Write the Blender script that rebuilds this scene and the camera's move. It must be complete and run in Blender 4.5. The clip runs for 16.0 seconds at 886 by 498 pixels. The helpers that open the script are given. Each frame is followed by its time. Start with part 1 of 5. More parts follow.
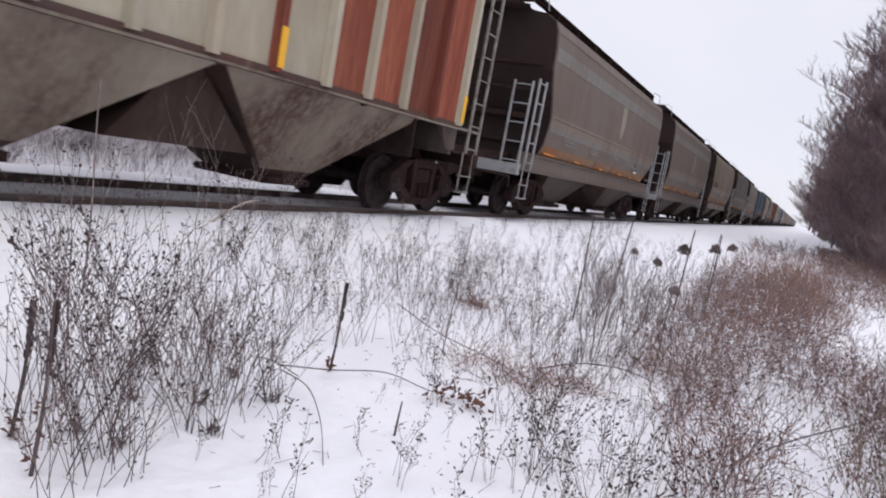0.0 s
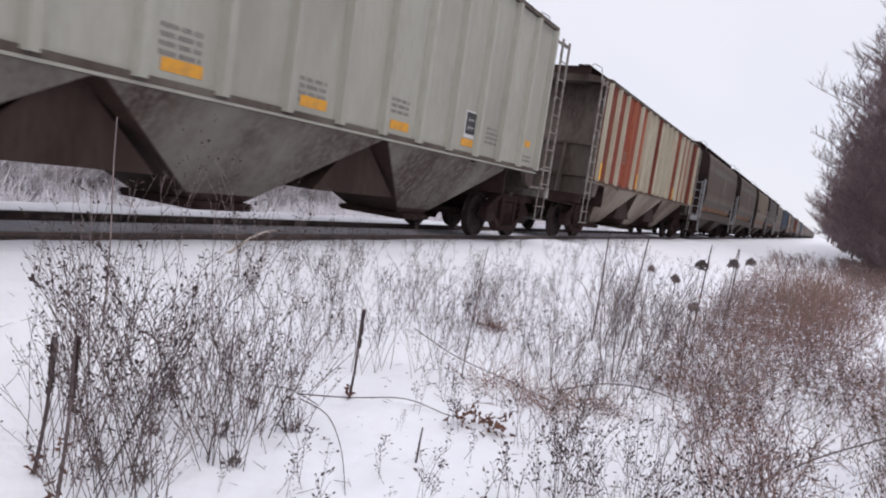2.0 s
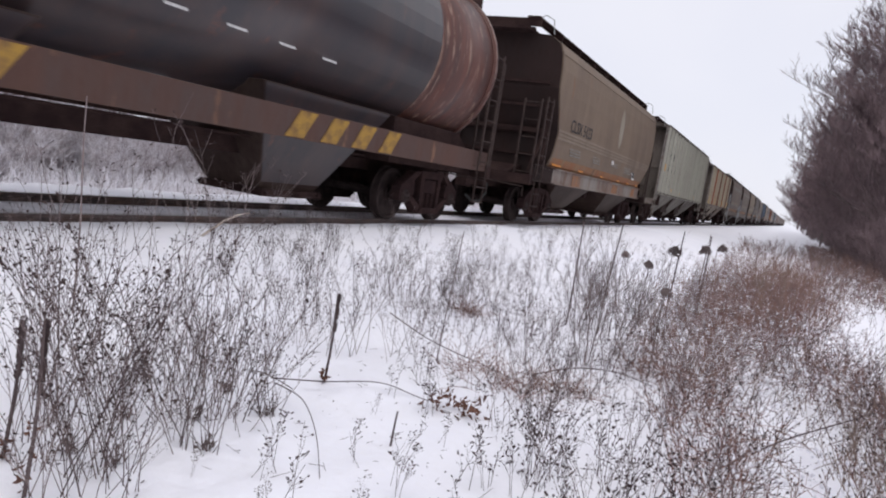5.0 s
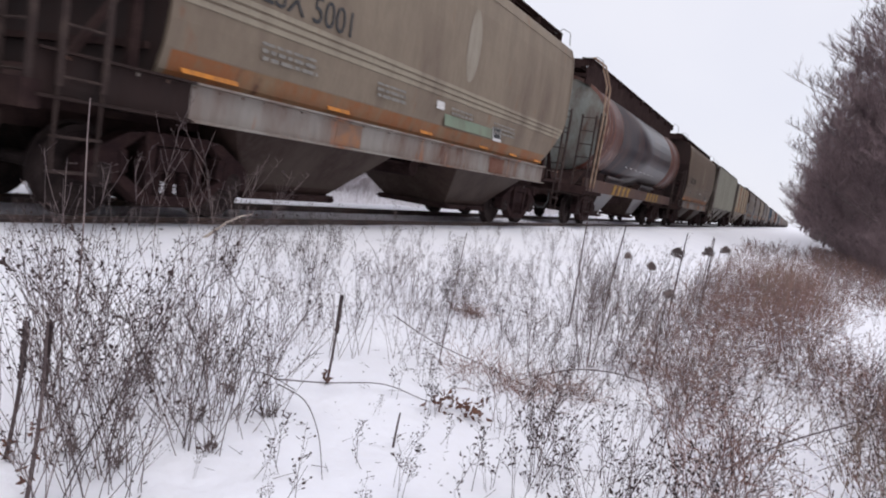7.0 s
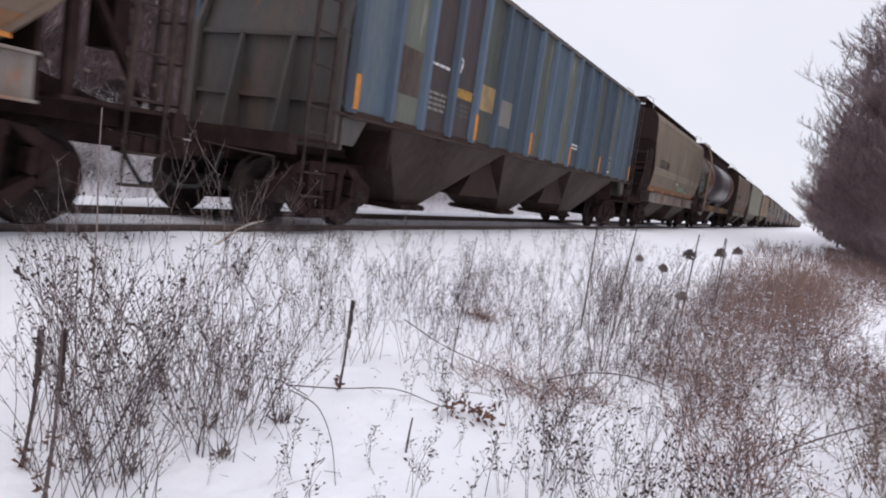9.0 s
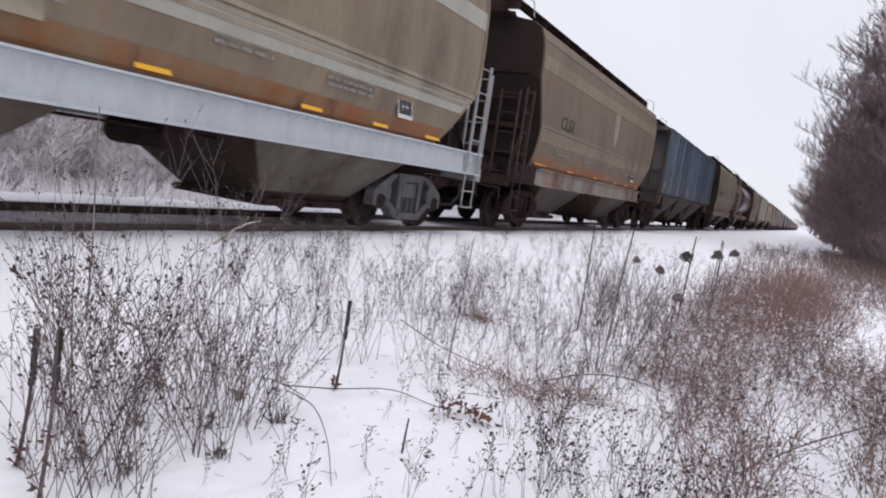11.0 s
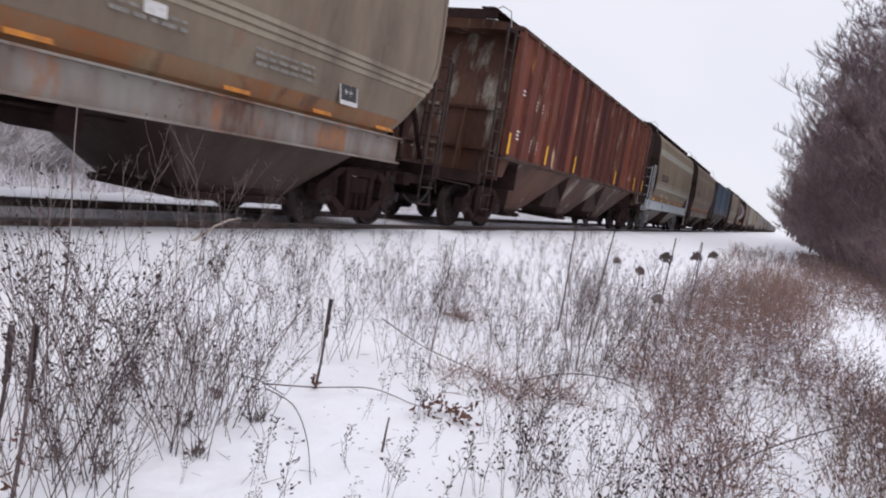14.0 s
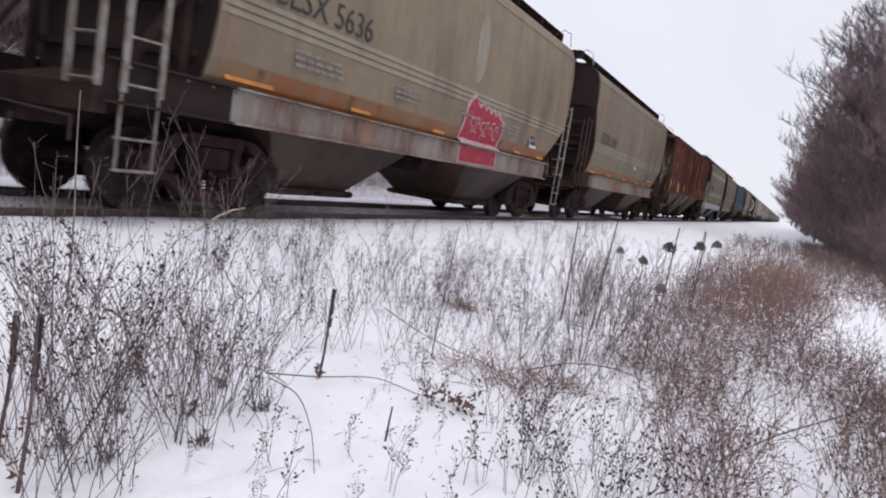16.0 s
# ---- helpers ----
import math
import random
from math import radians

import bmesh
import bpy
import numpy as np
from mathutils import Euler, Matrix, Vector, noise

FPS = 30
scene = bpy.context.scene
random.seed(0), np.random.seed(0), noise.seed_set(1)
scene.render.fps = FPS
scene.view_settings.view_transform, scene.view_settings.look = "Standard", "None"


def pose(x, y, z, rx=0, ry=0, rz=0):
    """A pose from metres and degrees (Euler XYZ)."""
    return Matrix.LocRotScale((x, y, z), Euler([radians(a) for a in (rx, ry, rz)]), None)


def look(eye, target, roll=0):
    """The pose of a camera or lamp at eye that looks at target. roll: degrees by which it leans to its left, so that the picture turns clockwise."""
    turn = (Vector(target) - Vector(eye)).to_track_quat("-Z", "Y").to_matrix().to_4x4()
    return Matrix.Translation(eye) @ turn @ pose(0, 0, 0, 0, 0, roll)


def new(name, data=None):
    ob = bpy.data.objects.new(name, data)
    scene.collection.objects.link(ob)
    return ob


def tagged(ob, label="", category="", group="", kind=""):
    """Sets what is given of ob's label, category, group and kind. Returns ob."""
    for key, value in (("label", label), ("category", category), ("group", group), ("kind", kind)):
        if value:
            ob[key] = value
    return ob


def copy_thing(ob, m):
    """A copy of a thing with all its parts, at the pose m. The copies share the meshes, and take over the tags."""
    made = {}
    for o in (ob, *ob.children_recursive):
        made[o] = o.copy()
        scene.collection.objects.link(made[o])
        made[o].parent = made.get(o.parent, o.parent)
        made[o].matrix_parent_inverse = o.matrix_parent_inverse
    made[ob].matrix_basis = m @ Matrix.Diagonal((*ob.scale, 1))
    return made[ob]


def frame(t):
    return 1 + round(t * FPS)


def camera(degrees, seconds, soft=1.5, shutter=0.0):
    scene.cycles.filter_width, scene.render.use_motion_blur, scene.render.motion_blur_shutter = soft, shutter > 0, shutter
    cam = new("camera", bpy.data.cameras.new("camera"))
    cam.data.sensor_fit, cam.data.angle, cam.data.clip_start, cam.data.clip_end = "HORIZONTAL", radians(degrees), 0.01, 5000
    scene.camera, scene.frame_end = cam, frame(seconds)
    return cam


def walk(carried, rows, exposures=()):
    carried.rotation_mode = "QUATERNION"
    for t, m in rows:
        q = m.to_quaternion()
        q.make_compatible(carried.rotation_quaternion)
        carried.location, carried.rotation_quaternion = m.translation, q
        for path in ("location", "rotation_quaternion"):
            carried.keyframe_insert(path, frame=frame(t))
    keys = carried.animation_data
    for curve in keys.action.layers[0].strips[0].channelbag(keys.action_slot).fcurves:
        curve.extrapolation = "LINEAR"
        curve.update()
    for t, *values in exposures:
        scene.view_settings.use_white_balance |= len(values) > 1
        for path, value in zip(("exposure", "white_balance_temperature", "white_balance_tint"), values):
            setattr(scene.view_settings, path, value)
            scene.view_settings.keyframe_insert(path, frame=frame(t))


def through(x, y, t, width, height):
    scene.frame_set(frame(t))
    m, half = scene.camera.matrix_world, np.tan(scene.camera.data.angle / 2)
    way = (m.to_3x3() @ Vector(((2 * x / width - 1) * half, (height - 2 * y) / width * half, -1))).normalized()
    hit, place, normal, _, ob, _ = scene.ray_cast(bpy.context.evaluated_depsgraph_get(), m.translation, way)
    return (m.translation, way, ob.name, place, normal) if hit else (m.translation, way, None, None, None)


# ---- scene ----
# camera held by hand beside the railway line; the track runs along y, rail tops lie at z = 0
cam = camera(65.1, 16.0, soft=2.0, shutter=0.13)
EYE = (0.0, 0.0, 0.99)
TURNS = [  # seconds, then the camera's turn in degrees
    (0, 82.76, -10.33, 27.87), (0.5, 83.80, -9.31, 27.95), (1, 84.11, -9.58, 28.78),
    (1.5, 84.29, -9.04, 29.18), (2, 84.56, -8.29, 28.92), (2.5, 84.71, -8.18, 28.36),
    (3, 84.38, -8.67, 28.12), (3.5, 83.78, -9.48, 28.09), (4, 83.18, -9.17, 27.62),
    (6.5, 84.10, -8.99, 26.68), (7, 83.66, -8.91, 27.19), (7.5, 83.46, -8.80, 27.51),
    (8, 83.55, -8.15, 27.58), (8.5, 83.80, -8.07, 27.94), (11, 84.00, -8.48, 27.79),
    (11.5, 84.14, -8.69, 27.20), (12, 84.34, -8.61, 26.90), (12.5, 84.36, -8.46, 26.50),
    (13, 84.35, -8.62, 26.39), (13.5, 84.31, -9.00, 26.33), (14, 84.14, -9.12, 26.33),
    (14.5, 83.88, -9.23, 26.43), (15, 83.58, -9.45, 26.54), (15.5, 83.38, -9.27, 26.52),
    (16, 83.27, -9.07, 26.58),
]
walk(cam, [(t, pose(*EYE, a, b, c)) for t, a, b, c in TURNS])

# ---- world and light: an even overcast winter sky ----
world = bpy.data.worlds.new("overcast_sky")
scene.world = world
world.use_nodes = True
wn = world.node_tree
bg = wn.nodes["Background"]
sky = wn.nodes.new("ShaderNodeTexSky")
sky.sky_type, sky.sun_disc = "NISHITA", False
sky.sun_elevation, sky.sun_rotation = radians(66), radians(135)
sky_dim = wn.nodes.new("ShaderNodeVectorMath")
sky_dim.operation = "SCALE"
sky_dim.inputs["Scale"].default_value = 0.10
cloud_coord = wn.nodes.new("ShaderNodeTexCoord")
cloud_noise = wn.nodes.new("ShaderNodeTexNoise")
cloud_noise.inputs["Scale"].default_value, cloud_noise.inputs["Detail"].default_value = 2.0, 4.0
cloud_ramp = wn.nodes.new("ShaderNodeValToRGB")
cloud_ramp.color_ramp.elements[0].position, cloud_ramp.color_ramp.elements[0].color = 0.3, (0.755, 0.765, 0.865, 1)
cloud_ramp.color_ramp.elements[1].position, cloud_ramp.color_ramp.elements[1].color = 0.7, (0.845, 0.84, 0.91, 1)
sky_mix = wn.nodes.new("ShaderNodeMix")
sky_mix.data_type = "RGBA"
sky_mix.inputs[0].default_value = 0.92
wn.links.new(cloud_coord.outputs["Generated"], cloud_noise.inputs["Vector"])
wn.links.new(cloud_noise.outputs["Fac"], cloud_ramp.inputs["Fac"])
wn.links.new(sky.outputs[0], sky_dim.inputs[0])
wn.links.new(sky_dim.outputs[0], sky_mix.inputs[6])
wn.links.new(cloud_ramp.outputs[0], sky_mix.inputs[7])
wn.links.new(sky_mix.outputs[2], bg.inputs["Color"])
bg.inputs["Strength"].default_value = 1.10
sun_data = bpy.data.lights.new("sun", "SUN")
sun_data.energy, sun_data.angle, sun_data.color = 1.15, radians(40), (1.0, 0.965, 0.94)
sun = new("sun", sun_data)
sun.matrix_world = look((6, -4, 20), (0, 2, 0))
scene.view_settings.exposure = 0.0


# ---- materials ----
def mat(name, color, rough=0.8, metal=0.0, second=None, scale=3.0, low=0.4, high=0.65, grain=0.0, grain_scale=60.0,
        bump=0.0, bump_scale=40.0, streak=1.0, across=1.0, random_shade=0.0, third=None, third_at=0.62, spec=0.3, own=False):
    """A worn surface: base colour, patches of a second and third colour, fine grain and relief; own: every piece has its own pattern."""
    m = bpy.data.materials.new(name)
    m.use_nodes = True
    nt = m.node_tree
    n, l = nt.nodes, nt.links
    b = n["Principled BSDF"]
    b.inputs["Roughness"].default_value, b.inputs["Metallic"].default_value = rough, metal
    b.inputs["Specular IOR Level"].default_value = spec
    co = n.new("ShaderNodeTexCoord")
    mp = n.new("ShaderNodeMapping")
    mp.inputs["Scale"].default_value = (1, across, streak)
    l.new(co.outputs["Object"], mp.inputs["Vector"])
    out = None
    rgb = n.new("ShaderNodeRGB")
    rgb.outputs[0].default_value = (*color, 1)
    out = rgb.outputs[0]

    def patch(out, col, sc, lo, hi, seed):
        no = n.new("ShaderNodeTexNoise")
        no.noise_dimensions = "4D"
        no.inputs["W"].default_value = seed
        if own:
            oi, ad = n.new("ShaderNodeObjectInfo"), n.new("ShaderNodeMath")
            ad.operation = "MULTIPLY_ADD"
            ad.inputs[1].default_value, ad.inputs[2].default_value = 40.0, seed
            l.new(oi.outputs["Random"], ad.inputs[0])
            l.new(ad.outputs[0], no.inputs["W"])
        no.inputs["Scale"].default_value, no.inputs["Detail"].default_value = sc, 6.0
        no.inputs["Roughness"].default_value = 0.65
        l.new(mp.outputs[0], no.inputs["Vector"])
        ra = n.new("ShaderNodeMapRange")
        ra.inputs["From Min"].default_value, ra.inputs["From Max"].default_value = lo, hi
        l.new(no.outputs["Fac"], ra.inputs["Value"])
        mx = n.new("ShaderNodeMix")
        mx.data_type = "RGBA"
        l.new(ra.outputs[0], mx.inputs[0])
        l.new(out, mx.inputs[6])
        mx.inputs[7].default_value = (*col, 1)
        return mx.outputs[2]

    if second:
        out = patch(out, second, scale, low, high, 1.3)
    if third:
        out = patch(out, third, scale * 2.7, third_at, third_at + 0.1, 7.1)
    if grain:
        dark = tuple(c * (1 - grain) for c in color)
        out = patch(out, dark, grain_scale, 0.45, 0.75, 3.7)
    if random_shade:
        oi = n.new("ShaderNodeObjectInfo")
        hs = n.new("ShaderNodeHueSaturation")
        ra = n.new("ShaderNodeMapRange")
        ra.inputs["To Min"].default_value, ra.inputs["To Max"].default_value = 1 - random_shade, 1 + random_shade
        l.new(oi.outputs["Random"], ra.inputs["Value"])
        l.new(ra.outputs[0], hs.inputs["Value"])
        l.new(out, hs.inputs["Color"])
        out = hs.outputs[0]
    l.new(out, b.inputs["Base Color"])
    if bump:
        no = n.new("ShaderNodeTexNoise")
        no.inputs["Scale"].default_value, no.inputs["Detail"].default_value = bump_scale, 5.0
        l.new(co.outputs["Object"], no.inputs["Vector"])
        bu = n.new("ShaderNodeBump")
        bu.inputs["Strength"].default_value, bu.inputs["Distance"].default_value = 1.0, bump
        l.new(no.outputs["Fac"], bu.inputs["Height"])
        l.new(bu.outputs[0], b.inputs["Normal"])
    return m


SNOW = mat("snow", (0.86, 0.855, 0.90), 0.75, second=(0.80, 0.80, 0.865), scale=0.7, bump=0.03, bump_scale=7.0, grain=0.06, grain_scale=25)
SNOWY_BALLAST = mat("snow_on_ballast", (0.80, 0.785, 0.83), 0.9, second=(0.55, 0.52, 0.55), scale=4, low=0.5, high=0.72, grain=0.22, grain_scale=30, bump=0.03, bump_scale=25)
TIE = mat("snowy_tie_wood", (0.66, 0.64, 0.68), 0.9, second=(0.80, 0.79, 0.83), scale=6, grain=0.35, bump=0.01)
RAIL = mat("rail_steel", (0.055, 0.042, 0.04), 0.6, 0.2, second=(0.10, 0.06, 0.045), scale=4, grain=0.3)
RAIL_TOP = mat("rail_worn_top", (0.42, 0.41, 0.42), 0.35, 0.8)
TRUCK = mat("truck_cast_steel", (0.026, 0.0155, 0.016), 0.95, 0.0, second=(0.052, 0.030, 0.027), scale=5, low=0.42, high=0.72, grain=0.3, bump=0.004, spec=0.05)
TRUCK_GREY = mat("truck_grey_steel", (0.13, 0.125, 0.13), 0.8, 0.0, second=(0.06, 0.05, 0.048), scale=5, low=0.4, high=0.7, grain=0.3, bump=0.004)
WHEEL = mat("wheel_steel", (0.022, 0.015, 0.015), 0.8, 0.0, second=(0.05, 0.036, 0.033), scale=6, grain=0.3, spec=0.12)
DARK = mat("underframe_grime", (0.030, 0.018, 0.018), 0.95, second=(0.056, 0.035, 0.031), scale=3, grain=0.3, spec=0.05)
GALV = mat("galvanised_steel", (0.34, 0.34, 0.35), 0.55, 0.3, second=(0.18, 0.14, 0.12), scale=5, low=0.5, high=0.7)
LADDER = mat("ladder_paint", (0.040, 0.028, 0.026), 0.85, second=(0.070, 0.050, 0.043), scale=8, low=0.45, high=0.7, spec=0.1)
ORANGE = mat("reflector_orange", (0.60, 0.225, 0.03), 0.5, second=(0.30, 0.12, 0.04), scale=7, low=0.42, high=0.65)
YELLOW = mat("reflector_yellow", (0.80, 0.42, 0.03), 0.5, second=(0.55, 0.28, 0.04), scale=12, low=0.5, high=0.8)
AMBER = mat("reflector_amber", (0.62, 0.29, 0.035), 0.6, second=(0.42, 0.22, 0.06), scale=9, low=0.45, high=0.7)
BLACK = mat("stencil_black", (0.025, 0.025, 0.028), 0.7, second=(0.06, 0.06, 0.06), scale=20)
WHITE = mat("stencil_white", (0.62, 0.61, 0.6), 0.7, second=(0.45, 0.43, 0.42), scale=20)
FADED = mat("faded_stencil", (0.15, 0.14, 0.13), 0.8, second=(0.25, 0.23, 0.2), scale=15)
RED = mat("spray_red", (0.30, 0.028, 0.045), 0.7, second=(0.36, 0.10, 0.12), scale=9, low=0.5, high=0.75)
PINK = mat("spray_white", (0.46, 0.34, 0.35), 0.7, second=(0.34, 0.20, 0.21), scale=6, low=0.4, high=0.65)
RUBBER = mat("rubber_hose", (0.02, 0.02, 0.02), 0.7)
CYL_BLACK = mat("tank_black", (0.030, 0.026, 0.032), 0.32, second=(0.07, 0.045, 0.042), scale=1.6, streak=0.25, third=(0.16, 0.055, 0.032), third_at=0.60, spec=0.5)
CYL_RUST = mat("tank_rust", (0.115, 0.042, 0.030), 0.5, second=(0.055, 0.030, 0.028), scale=1.8, streak=0.3, across=2.5, third=(0.36, 0.25, 0.19), third_at=0.56, spec=0.4)
HEAD_GREY = mat("grey_green_tank_head", (0.17, 0.18, 0.165), 0.7, second=(0.09, 0.055, 0.042), scale=2.2, low=0.45, high=0.65, streak=0.4)


def paint(name, color, dirt=(0.12, 0.085, 0.065), amount=0.5, rust=(0.20, 0.085, 0.04), rust_at=0.62, rough=0.62, across=1.0, size=1.1, shade=0.0, own=False, spec=0.3, bold=1.0):
    return mat(name, color, rough, second=dirt, scale=size, low=amount - 0.07, high=amount + 0.17 / bold, streak=0.28, random_shade=shade, own=own, spec=spec, across=across, third=rust, third_at=rust_at,
               grain=0.18, grain_scale=14, bump=0.004, bump_scale=9)


TAN = paint("tan_paint", (0.228, 0.178, 0.122), amount=0.52)
TAN_BROWN = paint("brown_tan_paint", (0.175, 0.128, 0.092), amount=0.5)
TAN_GREEN = paint("olive_tan_paint", (0.208, 0.164, 0.120), amount=0.52)
GREY_BROWN = paint("grey_brown_paint", (0.152, 0.122, 0.104), amount=0.5)
WARM_GREY = paint("warm_grey_paint", (0.188, 0.176, 0.161), amount=0.52)
LIGHT_GREY = paint("pale_grey_paint", (0.345, 0.335, 0.285), dirt=(0.27, 0.25, 0.215), amount=0.53, rust_at=0.72, own=True, shade=0.05)
CREAM = paint("cream_paint", (0.40, 0.36, 0.275), dirt=(0.30, 0.225, 0.16), amount=0.52, rust_at=0.68, own=True, shade=0.12)
RED_PAINT = paint("red_oxide_paint", (0.165, 0.032, 0.018), dirt=(0.27, 0.085, 0.045), amount=0.46, rust=(0.085, 0.022, 0.016), rust_at=0.58, across=3.0, shade=0.35, own=True)
RUST_RED = paint("rusted_red_paint", (0.075, 0.016, 0.014), dirt=(0.150, 0.048, 0.026), amount=0.50, rust=(0.30, 0.125, 0.045), rust_at=0.58, across=4.0, shade=0.45, own=True, bold=1.8)
RUST_STREAK = paint("streaked_rust_paint", (0.155, 0.042, 0.022), dirt=(0.065, 0.016, 0.014), amount=0.48, rust=(0.40, 0.31, 0.22), rust_at=0.58, across=4.0, shade=0.5, own=True, bold=1.8)
BLUE = paint("dull_blue_paint", (0.050, 0.080, 0.120), dirt=(0.090, 0.105, 0.112), amount=0.46, rust=(0.06, 0.055, 0.05), rust_at=0.60, across=2.5, shade=0.35, own=True, bold=1.5)
BLUE_POST = paint("worn_blue_post_paint", (0.082, 0.112, 0.155), dirt=(0.055, 0.066, 0.082), amount=0.5, rust=(0.18, 0.15, 0.12), rust_at=0.64, across=4.0, shade=0.3, own=True)
OLIVE_BAY = paint("grey_olive_paint", (0.105, 0.110, 0.092), dirt=(0.06, 0.062, 0.058), amount=0.48, rust=(0.19, 0.19, 0.165), rust_at=0.58, across=2.0, shade=0.4, own=True, bold=1.5)
BROWN_BAY = paint("brown_black_paint", (0.040, 0.030, 0.032), dirt=(0.065, 0.050, 0.045), amount=0.5, rust=(0.15, 0.14, 0.12), rust_at=0.64, across=2.0, shade=0.3, own=True)
DARK_GREY = paint("dark_grey_paint", (0.075, 0.069, 0.067), amount=0.5)
SILL_GREY = paint("pale_blue_grey_paint", (0.47, 0.50, 0.53), dirt=(0.36, 0.36, 0.36), amount=0.6, rust_at=0.78)
SILL_RUST = paint("rust_stained_grey_paint", (0.265, 0.240, 0.215), dirt=(0.125, 0.062, 0.042), amount=0.47, rust=(0.31, 0.115, 0.045), rust_at=0.58, bold=1.5, own=True)
SLOPE_GREY = paint("grimy_grey_paint", (0.135, 0.115, 0.098), dirt=(0.060, 0.043, 0.036), amount=0.46, rust_at=0.68, bold=1.4, own=True, spec=0.15)
SLOPE_CREAM = paint("grimy_cream_paint", (0.275, 0.235, 0.185), dirt=(0.075, 0.043, 0.032), amount=0.47, rust=(0.18, 0.075, 0.035), rust_at=0.62, bold=1.2, own=True, spec=0.15, size=0.5)
SLOPE_RUST = paint("grimy_rust_paint", (0.085, 0.040, 0.029), dirt=(0.07, 0.045, 0.04), amount=0.45, rust=(0.26, 0.14, 0.08), rust_at=0.60)
# grimy paint, also darkened to carry the dimness on the hoppers' end slopes
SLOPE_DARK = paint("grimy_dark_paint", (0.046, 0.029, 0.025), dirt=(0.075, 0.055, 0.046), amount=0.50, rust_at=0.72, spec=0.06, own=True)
SLOPE_BROWN = paint("grimy_brown_grey_paint", (0.074, 0.056, 0.047), dirt=(0.034, 0.021, 0.018), amount=0.47, rust_at=0.70, spec=0.08, bold=1.5, own=True, size=0.6)
LOWER_STAIN = paint("orange_brown_stain", (0.215, 0.145, 0.085), dirt=(0.235, 0.088, 0.032), amount=0.44, rust=(0.075, 0.036, 0.026), rust_at=0.585, bold=1.6, own=True)
END_DARK = paint("grimy_end_paint", (0.036, 0.022, 0.020), dirt=(0.03, 0.022, 0.021), amount=0.42, rust_at=0.70, spec=0.06)
SLOPE_PATCHY = paint("patchy_rust_and_grey_paint", (0.115, 0.058, 0.040), dirt=(0.050, 0.024, 0.019), amount=0.46, rust=(0.27, 0.255, 0.215), rust_at=0.56, spec=0.12, bold=1.6, own=True, size=0.6)
SEAM_TAN = paint("pale_tan_seam_paint", (0.285, 0.245, 0.185), amount=0.55)
SEAM_BROWN = paint("pale_brown_seam_paint", (0.215, 0.17, 0.13), amount=0.55)
SLOPE_PALE = paint("pale_slope_paint", (0.235, 0.22, 0.19), dirt=(0.058, 0.040, 0.033), amount=0.43, rust_at=0.80, own=True, spec=0.12, size=0.45)
HAZARD = mat("faded_hazard_yellow", (0.36, 0.21, 0.04), 0.7, second=(0.16, 0.09, 0.04), scale=6, low=0.4, high=0.65)
ORANGE_RUST = mat("orange_rust_patch", (0.30, 0.145, 0.075), 0.8, second=(0.20, 0.13, 0.10), scale=4, low=0.42, high=0.6)
BROWN_PATCH = mat("red_brown_patch", (0.135, 0.055, 0.035), 0.8, second=(0.19, 0.10, 0.07), scale=4, low=0.45, high=0.65)
STEM_PALE = mat("pale_dry_stem", (0.20, 0.155, 0.152), 0.9, second=(0.135, 0.10, 0.098), scale=6, spec=0.1)
LADDER_PALE = mat("pale_ladder_paint", (0.25, 0.232, 0.215), 0.7, second=(0.14, 0.10, 0.08), scale=6, low=0.42, high=0.62)
STEM = mat("dry_stem", (0.122, 0.096, 0.099), 0.9, second=(0.215, 0.17, 0.16), scale=8, random_shade=0.35, spec=0.1)
STEM_DARK = mat("dark_dry_stem", (0.075, 0.056, 0.059), 0.9, second=(0.115, 0.088, 0.085), scale=8, random_shade=0.25, spec=0.1)
POD = mat("seed_pod", (0.046, 0.034, 0.036), 0.9, second=(0.085, 0.06, 0.056), scale=12, spec=0.1)
GRASS_BROWN = mat("dead_red_brown_grass", (0.205, 0.122, 0.112), 0.9, second=(0.28, 0.18, 0.145), scale=3, spec=0.1)
GRASS_TAN = mat("dead_tan_grass", (0.27, 0.21, 0.18), 0.9, second=(0.19, 0.14, 0.115), scale=3, spec=0.1)
LEAF = mat("dead_leaf", (0.085, 0.043, 0.036), 0.9, second=(0.2, 0.1, 0.07), scale=9)
BARK = mat("bark", (0.135, 0.102, 0.102), 0.95, second=(0.24, 0.205, 0.20), scale=5, grain=0.3, spec=0.1)
FROST_TWIG = mat("snowy_twigs", (0.36, 0.315, 0.32), 0.95, second=(0.76, 0.74, 0.78), scale=2.2, low=0.44, high=0.60, spec=0.1)
TWIG = mat("twigs", (0.265, 0.195, 0.200), 0.95, second=(0.120, 0.086, 0.094), scale=0.9, low=0.40, high=0.6, spec=0.1)
REED = mat("snowy_reeds", (0.46, 0.42, 0.42), 0.9, second=(0.80, 0.785, 0.82), scale=2.5, low=0.36, high=0.54, spec=0.1)


# ---- building helpers ----
def part(name, bm, material, parent=None, label=""):
    """Links a bmesh as one mesh object, under a thing or under a part."""
    me = bpy.data.meshes.new(name)
    bmesh.ops.recalc_face_normals(bm, faces=bm.faces)
    bm.to_mesh(me)
    bm.free()
    me.materials.append(material)
    ob = new(name, me)
    ob.parent = parent
    return tagged(ob, label)


def same(ob, m, parent=None):
    """Another object on the same mesh."""
    o = new(ob.name, ob.data)
    o.parent = parent or ob.parent
    o.matrix_basis = m
    return o


def smooth(ob):
    for p in ob.data.polygons:
        p.use_smooth = True
    return ob


